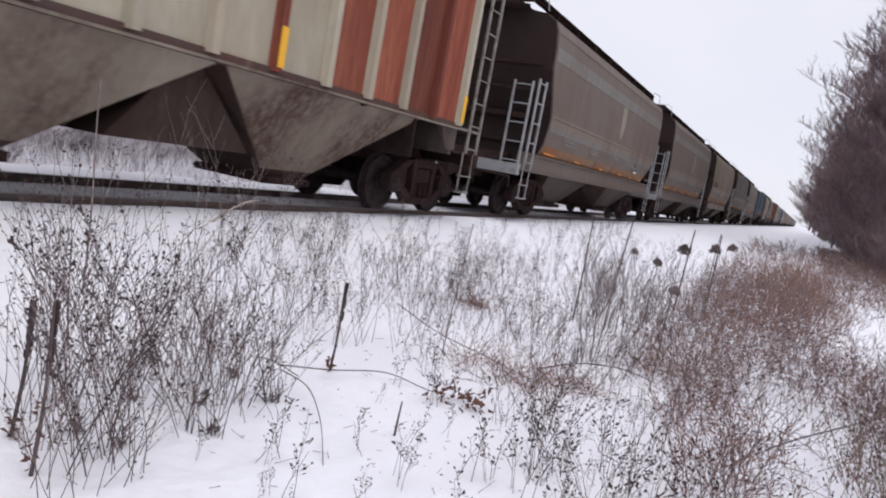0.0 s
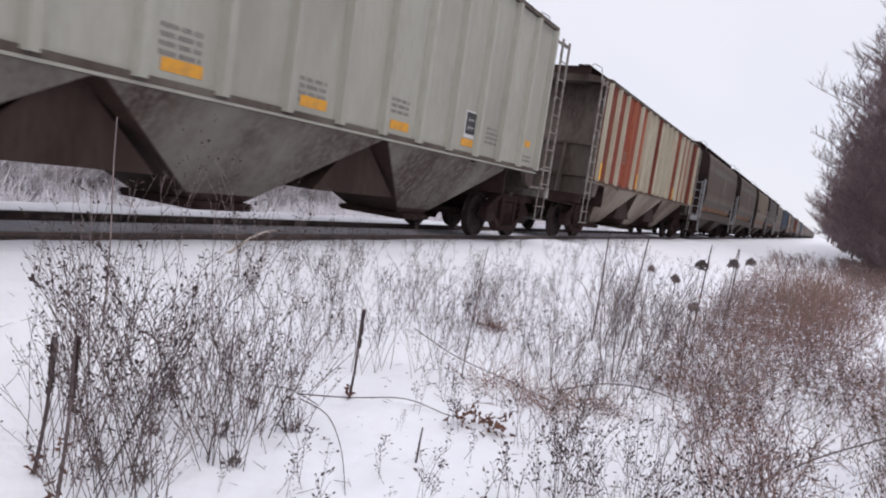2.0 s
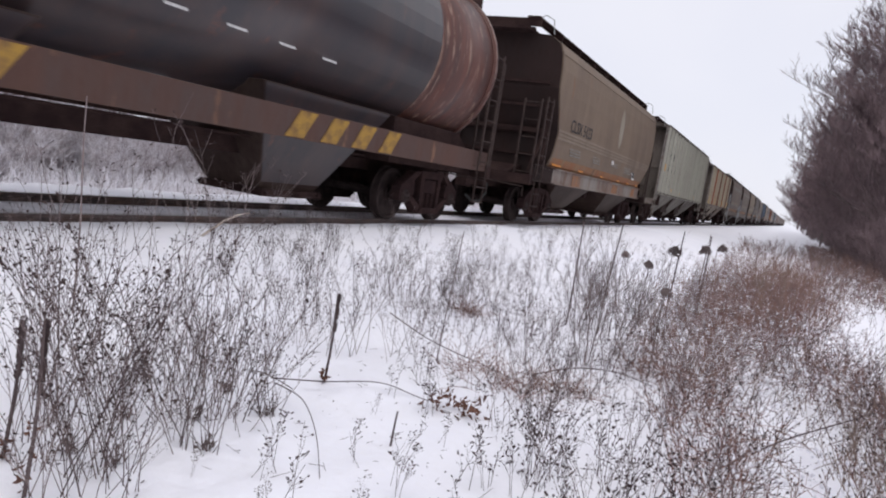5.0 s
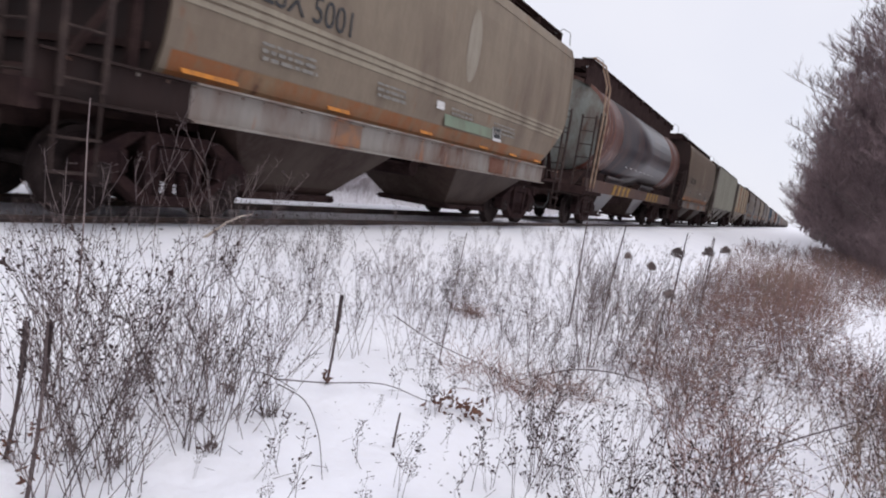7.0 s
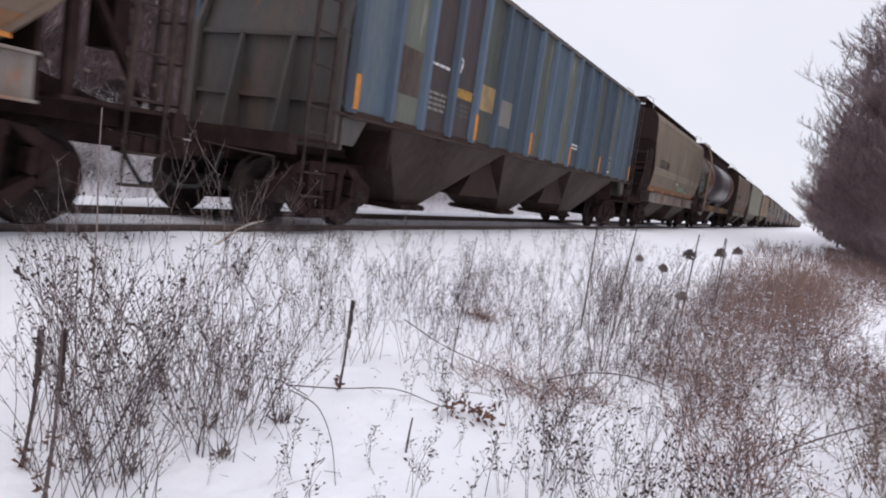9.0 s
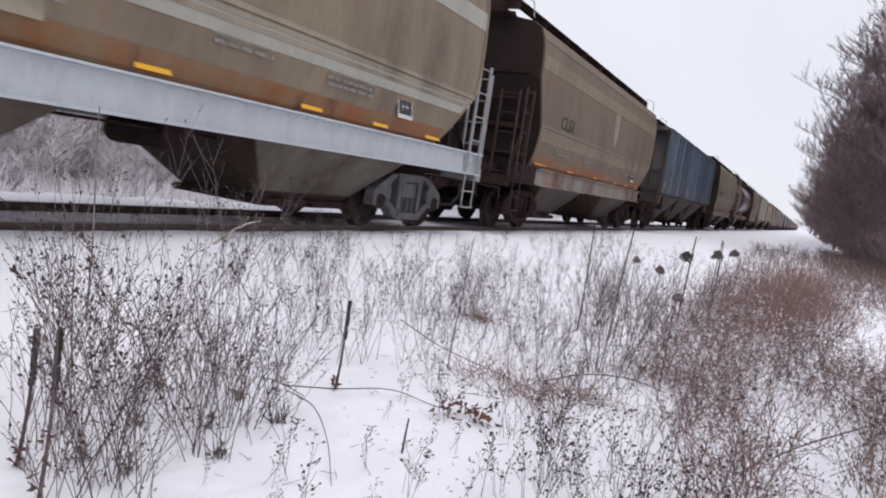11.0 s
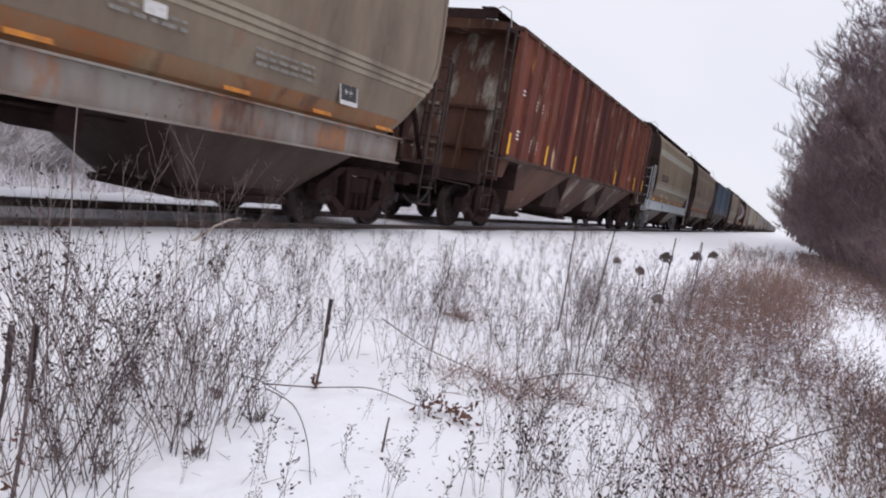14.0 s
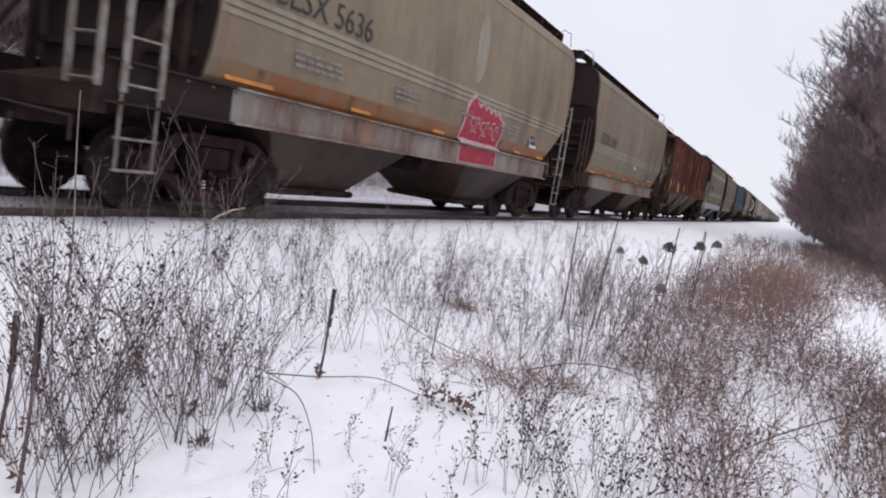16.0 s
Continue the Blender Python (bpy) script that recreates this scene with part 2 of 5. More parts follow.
def box(bm, x0, x1, y0, y1, z0, z1):
    v = [bm.verts.new((x, y, z)) for x in (x0, x1) for y in (y0, y1) for z in (z0, z1)]
    for f in ((0, 1, 3, 2), (4, 6, 7, 5), (0, 4, 5, 1), (2, 3, 7, 6), (0, 2, 6, 4), (1, 5, 7, 3)):
        bm.faces.new([v[i] for i in f])
    return bm


def prism(bm, pts, a, b, axis):
    """Extrudes a polygon: pts are (x, z) for axis y, (y, z) for axis x."""
    def at(p, s):
        return (p[0], s, p[1]) if axis == "y" else (s, p[0], p[1])
    lo = [bm.verts.new(at(p, a)) for p in pts]
    hi = [bm.verts.new(at(p, b)) for p in pts]
    bm.faces.new(lo)
    bm.faces.new(hi)
    for i in range(len(pts)):
        j = (i + 1) % len(pts)
        bm.faces.new((lo[i], lo[j], hi[j], hi[i]))
    return bm


def loft(bm, rings, caps=True):
    """Joins closed rings of equal length."""
    vs = [[bm.verts.new(p) for p in r] for r in rings]
    for a, b in zip(vs, vs[1:]):
        for i in range(len(a)):
            j = (i + 1) % len(a)
            bm.faces.new((a[i], a[j], b[j], b[i]))
    if caps:
        bm.faces.new(vs[0])
        bm.faces.new(vs[-1])
    return bm


def tube(bm, points, radii, seg=6, caps=True):
    """A round bar along points."""
    pts = [Vector(p) for p in points]
    if not hasattr(radii, "__len__"):
        radii = [radii] * len(pts)
    rings = []
    for i, p in enumerate(pts):
        d = (pts[min(i + 1, len(pts) - 1)] - pts[max(i - 1, 0)]).normalized()
        u = d.cross(Vector((0.31, 0.17, 0.93)))
        u = u.normalized() if u.length > 0.05 else d.orthogonal().normalized()
        w = d.cross(u)
        rings.append([p + radii[i] * (math.cos(a) * u + math.sin(a) * w) for a in (2 * math.pi * k / seg for k in range(seg))])
    return loft(bm, rings, caps)


def lathe(bm, profile, cx=0.0, cy=0.0, cz=0.0, seg=24):
    """Turns (x, r) about the x axis."""
    rings = [[(cx + x, cy + r * math.cos(2 * math.pi * k / seg), cz + r * math.sin(2 * math.pi * k / seg)) for k in range(seg)] for x, r in profile]
    return loft(bm, rings)


def B():
    return bmesh.new()


def thing(name, label, category, group="", m=None):
    ob = new(name)
    ob.empty_display_size = 0.3
    if m is not None:
        ob.matrix_basis = m
    return tagged(ob, label, category, group)


def words(text, size, material, parent, x, y, z, lean=0.0, name="lettering"):
    """Stencilled characters on a car's near side; x is the surface."""
    cu = bpy.data.curves.new(name, "FONT")
    cu.body, cu.size, cu.extrude = text, size, 0.002
    tmp = new("tmp_text", cu)
    me = bpy.data.meshes.new_from_object(tmp.evaluated_get(bpy.context.evaluated_depsgraph_get()))
    bpy.data.objects.remove(tmp)
    me.materials.append(material)
    ob = new(name, me)
    ob.parent = parent
    ob.matrix_basis = pose(x, y, z, 90 - lean, 0, 90)
    return ob


# ---- ground ----
TRACK_X = -7.10


def smoothstep(a, b, v):
    u = min(1.0, max(0.0, (v - a) / (b - a)))
    return u * u * (3 - 2 * u)


def ground_z(x, y):
    z = -0.46 + 0.37 * smoothstep(-1.6, -5.2, x)
    z -= 0.22 * smoothstep(-6.40, -6.45, x)
    z += 0.20 * smoothstep(-7.74, -7.80, x)
    z -= 1.1 * smoothstep(-9.6, -13.5, x)
    z += 0.5 * smoothstep(3.2, 9, x)
    rough = 0.0 if -7.9 < x < -6.4 else 1.0 if x > -5.0 or x < -9.2 else 0.3
    z += rough * 0.05 * noise.noise((x * 0.8, y * 0.8, 0.3))
    if abs(x) < 12 and y < 30:
        z += rough * (0.028 * noise.noise((x * 2.6, y * 2.6, 4.0)) + 0.013 * noise.noise((x * 7, y * 7, 9.0)))
    z += 0.6 * smoothstep(60, 400, abs(x + 7)) * noise.noise((x * 0.01, y * 0.01, 2.0))
    return z


def build_ground():
    xs = [-900, -400, -200, -120, -80, -55, -40, -30, -24, -20, -17, -15, -14, -13, -12, -11, -10.4, -9.8, -9.3, -9.0, -8.75, -8.6, -8.4, -8.2, -8.0, -7.9, -7.84, -7.80, -7.74, -7.70, -7.1, -6.5,
          -6.45, -6.425, -6.40, -6.35, -6.3, -6.2, -6.1, -6.0, -5.9, -5.8, -5.7, -5.6, -5.5] + [-5.4 + 0.1 * i for i in range(80)] + [2.7, 3, 3.4, 4, 5, 6, 7.5, 9, 12, 16, 24, 40, 70, 120, 250, 500, 900]
    ys = [-300, -120, -60, -30, -15, -8, -4, -2, -1, 0] + [0.5 + 0.1 * i for i in range(120)] + [12.6 + 0.3 * i for i in range(40)]
    ys += [25, 26, 27, 28, 30, 32, 35, 38, 42, 46, 50, 56, 64, 75, 90, 110, 140, 180, 240, 320, 450, 700, 1200, 2500]
    verts = [(x, y, ground_z(x, y)) for x in xs for y in ys]
    n = len(ys)
    faces = [(i * n + j, (i + 1) * n + j, (i + 1) * n + j + 1, i * n + j + 1) for i in range(len(xs) - 1) for j in range(n - 1)]
    me = bpy.data.meshes.new("ground")
    me.from_pydata(verts, [], faces)
    me.materials.append(SNOW)
    for p in me.polygons:
        p.use_smooth = True
    return tagged(new("ground", me), "snow-covered field and verge rising to the railway line", "snow", kind="structure")


def build_track():
    bed = tagged(part("trackbed", prism(B(), [(TRACK_X - 0.69, -0.40), (TRACK_X - 0.69, -0.118), (TRACK_X - 0.5, -0.10), (TRACK_X + 0.5, -0.10), (TRACK_X + 0.69, -0.118), (TRACK_X + 0.69, -0.40)], -120, 700, "y"),
                      SNOWY_BALLAST), "grey ballast bed dusted with snow between the rails", "trackbed", kind="structure")
    head = [(-0.037, -0.004), (0.037, -0.004), (0.037, -0.04), (0.009, -0.055), (0.009, -0.14), (0.07, -0.155), (0.07, -0.172), (-0.07, -0.172), (-0.07, -0.155), (-0.009, -0.14), (-0.009, -0.055), (-0.037, -0.04)]
    for s in (-1, 1):
        rail = thing("rail", "rusty brown steel rail with a polished top", "rail", "rails of the track", pose(TRACK_X + s * 0.753, 0, 0))
        part("rail_body", prism(B(), head, -120, 700, "y"), RAIL, rail)
        part("rail_head_top", prism(B(), [(-0.03, -0.004), (0.03, -0.004), (0.026, 0.0), (-0.026, 0.0)], -120, 700, "y"), RAIL_TOP, rail, "polished running surface")
    tie = None
    for i in range(150):
        y = -14 + i * 0.54
        if tie is None:
            bm = box(B(), -0.66, 0.66, -0.115, 0.115, -0.2, 0.0)
            tie = part("railway_tie", bm, TIE, bed)
            tie.matrix_basis = pose(TRACK_X, y, -0.094)
        else:
            same(tie, pose(TRACK_X, y, -0.094 + random.uniform(-0.008, 0.0), 0, 0, random.uniform(-0.7, 0.7)), bed)


build_ground()
build_track()


# ---- freight train ----
SPEED = 11.48          # metres a second, away from the camera along +y
WHEEL_R = 0.455
AXLES = []             # wheelsets that roll


def wheelset_mesh():
    bm = B()
    tube(bm, [(-1.12, 0, 0), (1.12, 0, 0)], 0.08, 10)
    for s in (-1, 1):
        prof = [(0.69, 0.09), (0.685, 0.14), (0.70, 0.36), (0.67, 0.40), (0.665, 0.485), (0.695, 0.487), (0.70, 0.456), (0.80, 0.45), (0.80, 0.40), (0.765, 0.37), (0.75, 0.16), (0.80, 0.14), (0.80, 0.09)]
        lathe(bm, [(s * x, r) for x, r in prof], seg=28)
        lathe(bm, [(s * 0.95, 0.05), (s * 0.95, 0.125), (s * 1.10, 0.125), (s * 1.13, 0.10), (s * 1.13, 0.04)], seg=14)
        for k in range(3):
            a = 2 * math.pi * k / 3
            box(bm, *sorted((s * 1.13, s * 1.155)), 0.065 * math.cos(a) - 0.018, 0.065 * math.cos(a) + 0.018, 0.065 * math.sin(a) - 0.018, 0.065 * math.sin(a) + 0.018)
    me = bpy.data.meshes.new("wheelset")
    bmesh.ops.recalc_face_normals(bm, faces=bm.faces)
    bm.to_mesh(me)
    bm.free()
    me.materials.append(WHEEL)
    return me


def side_frame_mesh(material):
    """Cast side frame with two windows, in the plane of the axles; y along the track, z over the rail."""
    bm = B()
    for s in (-1, 1):
        def q(*pts):
            prism(bm, [(s * y, z) for y, z in pts], 0.92, 1.10, "x")
        q((0.70, 0.38), (1.10, 0.38), (1.10, 0.62), (1.02, 0.68), (0.72, 0.70))          # pedestal over the axle box
        q((0.70, 0.70), (1.02, 0.68), (0.62, 0.90), (0.40, 0.92))                        # upper shoulder
        q((0.70, 0.50), (0.70, 0.40), (0.42, 0.18), (0.28, 0.18), (0.28, 0.27))          # lower diagonal
        q((0.27, 0.26), (0.37, 0.36), (0.40, 0.92), (0.27, 0.92))                        # column
        q((0.60, 0.50), (0.70, 0.44), (0.70, 0.72), (0.62, 0.72))
    prism(bm, [(-0.42, 0.80), (0.42, 0.80), (0.42, 0.93), (-0.42, 0.93)], 0.91, 1.11, "x")
    prism(bm, [(-0.42, 0.165), (0.42, 0.165), (0.30, 0.275), (-0.30, 0.275)], 0.90, 1.12, "x")
    me = bpy.data.meshes.new("side_frame")
    bmesh.ops.recalc_face_normals(bm, faces=bm.faces)
    bm.to_mesh(me)
    bm.free()
    me.materials.append(material)
    return me


def spring_mesh(material):
    bm = B()
    n = 7
    pts, rad = [], []
    for i in range(n):
        z = 0.28 + 0.255 * i / n
        pts += [(0, 0, z), (0, 0, z + 0.012), (0, 0, z + 0.024), (0, 0, z + 0.03)]
        rad += [0.045, 0.062, 0.062, 0.045]
    tube(bm, pts, rad, 8)
    me = bpy.data.meshes.new("spring")
    bm.to_mesh(me)
    bm.free()
    me.materials.append(material)
    return me


WHEELSET = wheelset_mesh()
FRAMES = {m.name: (side_frame_mesh(m), spring_mesh(m)) for m in (TRUCK, TRUCK_GREY)}


def truck(car, y, material):
    bm = box(B(), -1.08, 1.08, -0.22, 0.22, 0.54, 0.78)
    box(bm, -0.35, 0.35, -0.3, 0.3, 0.78, 0.90)
    box(bm, -0.95, 0.95, -0.75, -0.67, 0.36, 0.50)
    box(bm, -0.95, 0.95, 0.67, 0.75, 0.36, 0.50)
    t = part("truck", bm, material, car, "four-wheel freight truck with cast side frames")
    t.matrix_basis = pose(0, y, 0)
    fr, spring = FRAMES[material.name]
    for s in (0, 180):
        o = new("side_frame", fr)
        o.parent, o.matrix_basis = t, pose(0, 0, 0, 0, 0, s)
    for sx in (-1, 1):
        for dy in (-0.17, 0, 0.17):
            o = new("spring", spring)
            o.parent, o.matrix_basis = t, pose(sx * 1.03, dy, 0)
    for dy in (-0.89, 0.89):
        w = new("wheelset", WHEELSET)
        w.parent, w.matrix_basis = t, pose(0, dy, WHEEL_R)
        AXLES.append((w, dy))


def ladder(car, x, y, z0, z1, material, axis="y", width=0.42, name="ladder"):
    """A two-stile ladder; axis y lies on the car's side, x on its end."""
    bm = B()
    d = (lambda a, z: (x, y + a, z)) if axis == "y" else (lambda a, z: (x + a, y, z))
    for a in (-width / 2, width / 2):
        p, q = d(a, z0), d(a, z1)
        box(bm, p[0] - 0.018, p[0] + 0.018, p[1] - 0.03, p[1] + 0.03, z0, z1)
    k = max(2, round((z1 - z0) / 0.38))
    for i in range(k):
        z = z0 + 0.08 + (z1 - z0 - 0.16) * i / (k - 1)
        tube(bm, [d(-width / 2, z), d(width / 2, z)], 0.014, 6)
    return part(name, bm, material, car, "steel ladder with round rungs")


def coupler(car, s, y, material=DARK):
    bm = box(B(), -0.09, 0.09, *sorted((s * (y - 0.2), s * (y + 0.45))), 0.78, 0.96)
    box(bm, -0.16, 0.13, *sorted((s * (y + 0.38), s * (y + 0.62))), 0.72, 1.0)
    box(bm, 0.05, 0.17, *sorted((s * (y + 0.56), s * (y + 0.72))), 0.74, 0.98)
    part("coupler", bm, material, car)
    pts = [(0.42, s * (y + 0.05), 0.86), (0.46, s * (y + 0.16), 0.62), (0.42, s * (y + 0.36), 0.42), (0.32, s * (y + 0.60), 0.40), (0.22, s * (y + 0.76), 0.54)]
    part("air_hose", tube(B(), pts, 0.026, 6), RUBBER, car, "hanging black air hose")
    bm = tube(B(), [(0.15, s * (y + 0.1), 0.98), (0.7, s * (y + 0.12), 0.95), (1.35, s * (y + 0.1), 0.92), (1.38, s * (y + 0.12), 0.70)], 0.014, 5)
    part("cut_lever", bm, LADDER, car)


def brake_wheel(car, s, y, z, material):
    bm = B()
    r = 0.27
    ring = [(0.55 + r * math.cos(a), s * (y + 0.06), z + r * math.sin(a)) for a in (2 * math.pi * k / 16 for k in range(17))]
    tube(bm, ring, 0.016, 5, False)
    for k in range(4):
        a = math.pi * k / 4
        tube(bm, [(0.55 - r * math.cos(a), s * (y + 0.06), z - r * math.sin(a)), (0.55 + r * math.cos(a), s * (y + 0.06), z + r * math.sin(a))], 0.010, 4)
    part("brake_wheel", bm, material, car, "round hand brake wheel")
    part("brake_housing", box(B(), 0.35, 0.75, *sorted((s * (y - 0.14), s * (y + 0.04))), z - 0.28, z + 0.22), DARK, car)


def underframe(car, half, material, through=True):
    for a, b in ((-half, half),) if through else ((-half, -half + 3.0), (half - 3.0, half)):
        part("centre_sill", box(B(), -0.33, 0.33, a, b, 0.80, 1.06), DARK, car)
    bm = B()
    tube(bm, [(0.62, -half + 1.2, 1.04), (0.62, half - 1.2, 1.04)], 0.018, 6)
    part("brake_pipe", bm, DARK, car)


def end_gear(car, half, ladder_mat, z_side, style, deep=0.75, side=True):
    """End sills, steps, ladders, couplers."""
    for s in (-1, 1):
        bm = box(B(), -1.46, 1.46, *sorted((s * (half - 0.16), s * half)), 0.98, 1.22)
        box(bm, -1.40, 1.40, *sorted((s * (half - deep), s * (half - 0.16))), 1.17, 1.21)
        part("end_platform", bm, ladder_mat if style == "pale" else DARK, car, "steel end platform")
        bm = B()
        for dy in (-0.21, 0.21):
            tube(bm, [(1.48, s * (half - 0.5) + dy, 1.2), (1.48, s * (half - 0.5) + dy, 0.48)], 0.016, 5)
        for z in (0.48, 0.78):
            box(bm, 1.43, 1.52, s * (half - 0.5) - 0.22, s * (half - 0.5) + 0.22, z - 0.012, z + 0.012)
        part("sill_step", bm, ladder_mat, car, "hanging steel stirrup step")
        if side:
            ladder(car, 1.49, s * (half - 0.5), 1.2, z_side, ladder_mat)
            ladder(car, 1.22, s * (half - 0.06), 1.2, z_side - 0.1, ladder_mat, "x")
        coupler(car, s, half)
    brake_wheel(car, 1, half - 0.25, 2.05, ladder_mat)


def walkway(car, half, z):
    """Running boards along the roof, with their brackets."""
    bm = B()
    for x in (-0.92, 0.60):
        box(bm, x, x + 0.14, -half, half, z, z + 0.03)
        box(bm, x + 0.17, x + 0.32, -half, half, z, z + 0.03)
    for i in range(9):
        y = -half + 0.1 + (2 * half - 0.2) * i / 8
        box(bm, -0.95, 0.95, y - 0.02, y + 0.02, z - 0.20, z)
    part("running_board", bm, DARK, car, "dark steel roof walkway")
    for s in (-1, 1):
        pts = [(1.25, s * (half - 0.25), z - 0.33), (1.20, s * (half - 0.23), z + 0.0), (1.0, s * (half - 0.2), z + 0.10), (0.78, s * (half - 0.18), z - 0.02)]
        part("roof_grab_iron", tube(B(), pts, 0.014, 5), GALV, car)
    bm = B()
    for i in range(10):
        y = -half + 0.9 + (2 * half - 1.8) * i / 9
        box(bm, -0.45, 0.45, y - 0.45, y + 0.45, z - 0.20, z - 0.07)
        box(bm, -0.5, 0.5, y - 0.05, y + 0.05, z - 0.10, z - 0.04)
    tagged(part("roof_hatches", bm, DARK, car), kind="stuff")


def plate(car, x, y, z, w=0.42, h=0.46, lean=0.0):
    """Black consolidated stencil plate with a white rim and white bars."""
    m = pose(x, y, z, 0, -lean, 0)
    p = part("stencil_plate", box(B(), 0, 0.004, -w / 2, w / 2, -h / 2, h / 2), WHITE, car, "black stencil plate with white border")
    p.matrix_basis = m
    part("panel", box(B(), 0.004, 0.007, -w / 2 + 0.025, w / 2 - 0.025, -h / 2 + 0.06, h / 2 - 0.025), BLACK, p)
    bm = B()
    for i, (a, b) in enumerate(((-0.10, -0.01), (0.02, 0.11), (-0.1, -0.02), (0.02, 0.09))):
        z0 = 0.03 if i < 2 else -0.10
        box(bm, 0.007, 0.009, a, b, z0 + 0.04, z0 + 0.055)
        box(bm, 0.007, 0.009, a + 0.01, a + 0.02, z0, z0 + 0.09)
    part("white_bars", bm, WHITE, p)


def stencil(car, x, y, z, rows, w, material=FADED, lean=0.0, h=0.045, gap=0.085):
    """Small unreadable writing: rows of bars."""
    bm = B()
    for r in range(rows):
        a = 0.0
        while a < w:
            b = min(w, a + random.uniform(0.08, 0.22))
            box(bm, 0, 0.004, a, b, -r * gap - h, -r * gap)
            a = b + 0.04
    p = tagged(part("stencilled_data", bm, material, car, "small faded stencilled lines"), kind="stuff")
    p.matrix_basis = pose(x, y, z, 0, -lean, 0)


def reflector(car, x, y, z, w, h, material=ORANGE, lean=0.0):
    p = part("reflector", box(B(), 0, 0.006, -w / 2, w / 2, -h / 2, h / 2), material, car, "orange reflective strip")
    p.matrix_basis = pose(x, y, z, 0, -lean, 0)


def hopper(car, y, half_top, half_bottom, z_top, z_bottom, x_top, x_bottom, material, gate=DARK, name="hopper"):
    """A discharge hopper: four sloping sheets, stiffened, over an outlet gate."""
    bm = B()
    ring = lambda hx, hy, z: [(-hx, y - hy, z), (hx, y - hy, z), (hx, y + hy, z), (-hx, y + hy, z)]
    loft(bm, [ring(x_top, half_top, z_top), ring(x_bottom, half_bottom, z_bottom)])
    # end slopes take the darker paint: the weaker light on them is painted in
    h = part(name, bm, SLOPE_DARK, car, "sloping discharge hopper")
    k = (x_top - x_bottom) / (z_top - z_bottom)
    zt, zb = z_top - 0.02, z_bottom + 0.10
    e = lambda z: half_bottom + (half_top - half_bottom) * (z - z_bottom) / (z_top - z_bottom)
    for sx in (-1, 1):
        bm = B()
        xs = lambda z: x_bottom + k * (z - z_bottom)
        loft(bm, [[(sx * (xs(z) + o), y - e(z) + 0.02, z), (sx * (xs(z) + o), y + e(z) - 0.02, z), (sx * (xs(z) + o + 0.012), y + e(z) - 0.02, z), (sx * (xs(z) + o + 0.012), y - e(z) + 0.02, z)] for z, o in ((zb, 0.0), (zt, 0.0))])
        part("slope_sheet", bm, material, h)
    bm = box(B(), -x_bottom - 0.1, x_bottom + 0.1, y - half_bottom - 0.06, y + half_bottom + 0.06, z_bottom - 0.10, z_bottom)
    box(bm, -x_bottom - 0.16, x_bottom + 0.16, y - half_bottom - 0.04, y - half_bottom + 0.04, z_bottom - 0.07, z_bottom - 0.03)
    tube(bm, [(-x_bottom - 0.2, y, z_bottom - 0.06), (x_bottom + 0.22, y, z_bottom - 0.06)], 0.035, 6)
    box(bm, -x_bottom - 0.14, x_bottom + 0.14, y + half_bottom - 0.04, y + half_bottom + 0.04, z_bottom - 0.07, z_bottom - 0.03)
    part("outlet_gate", bm, gate, h)
    return h


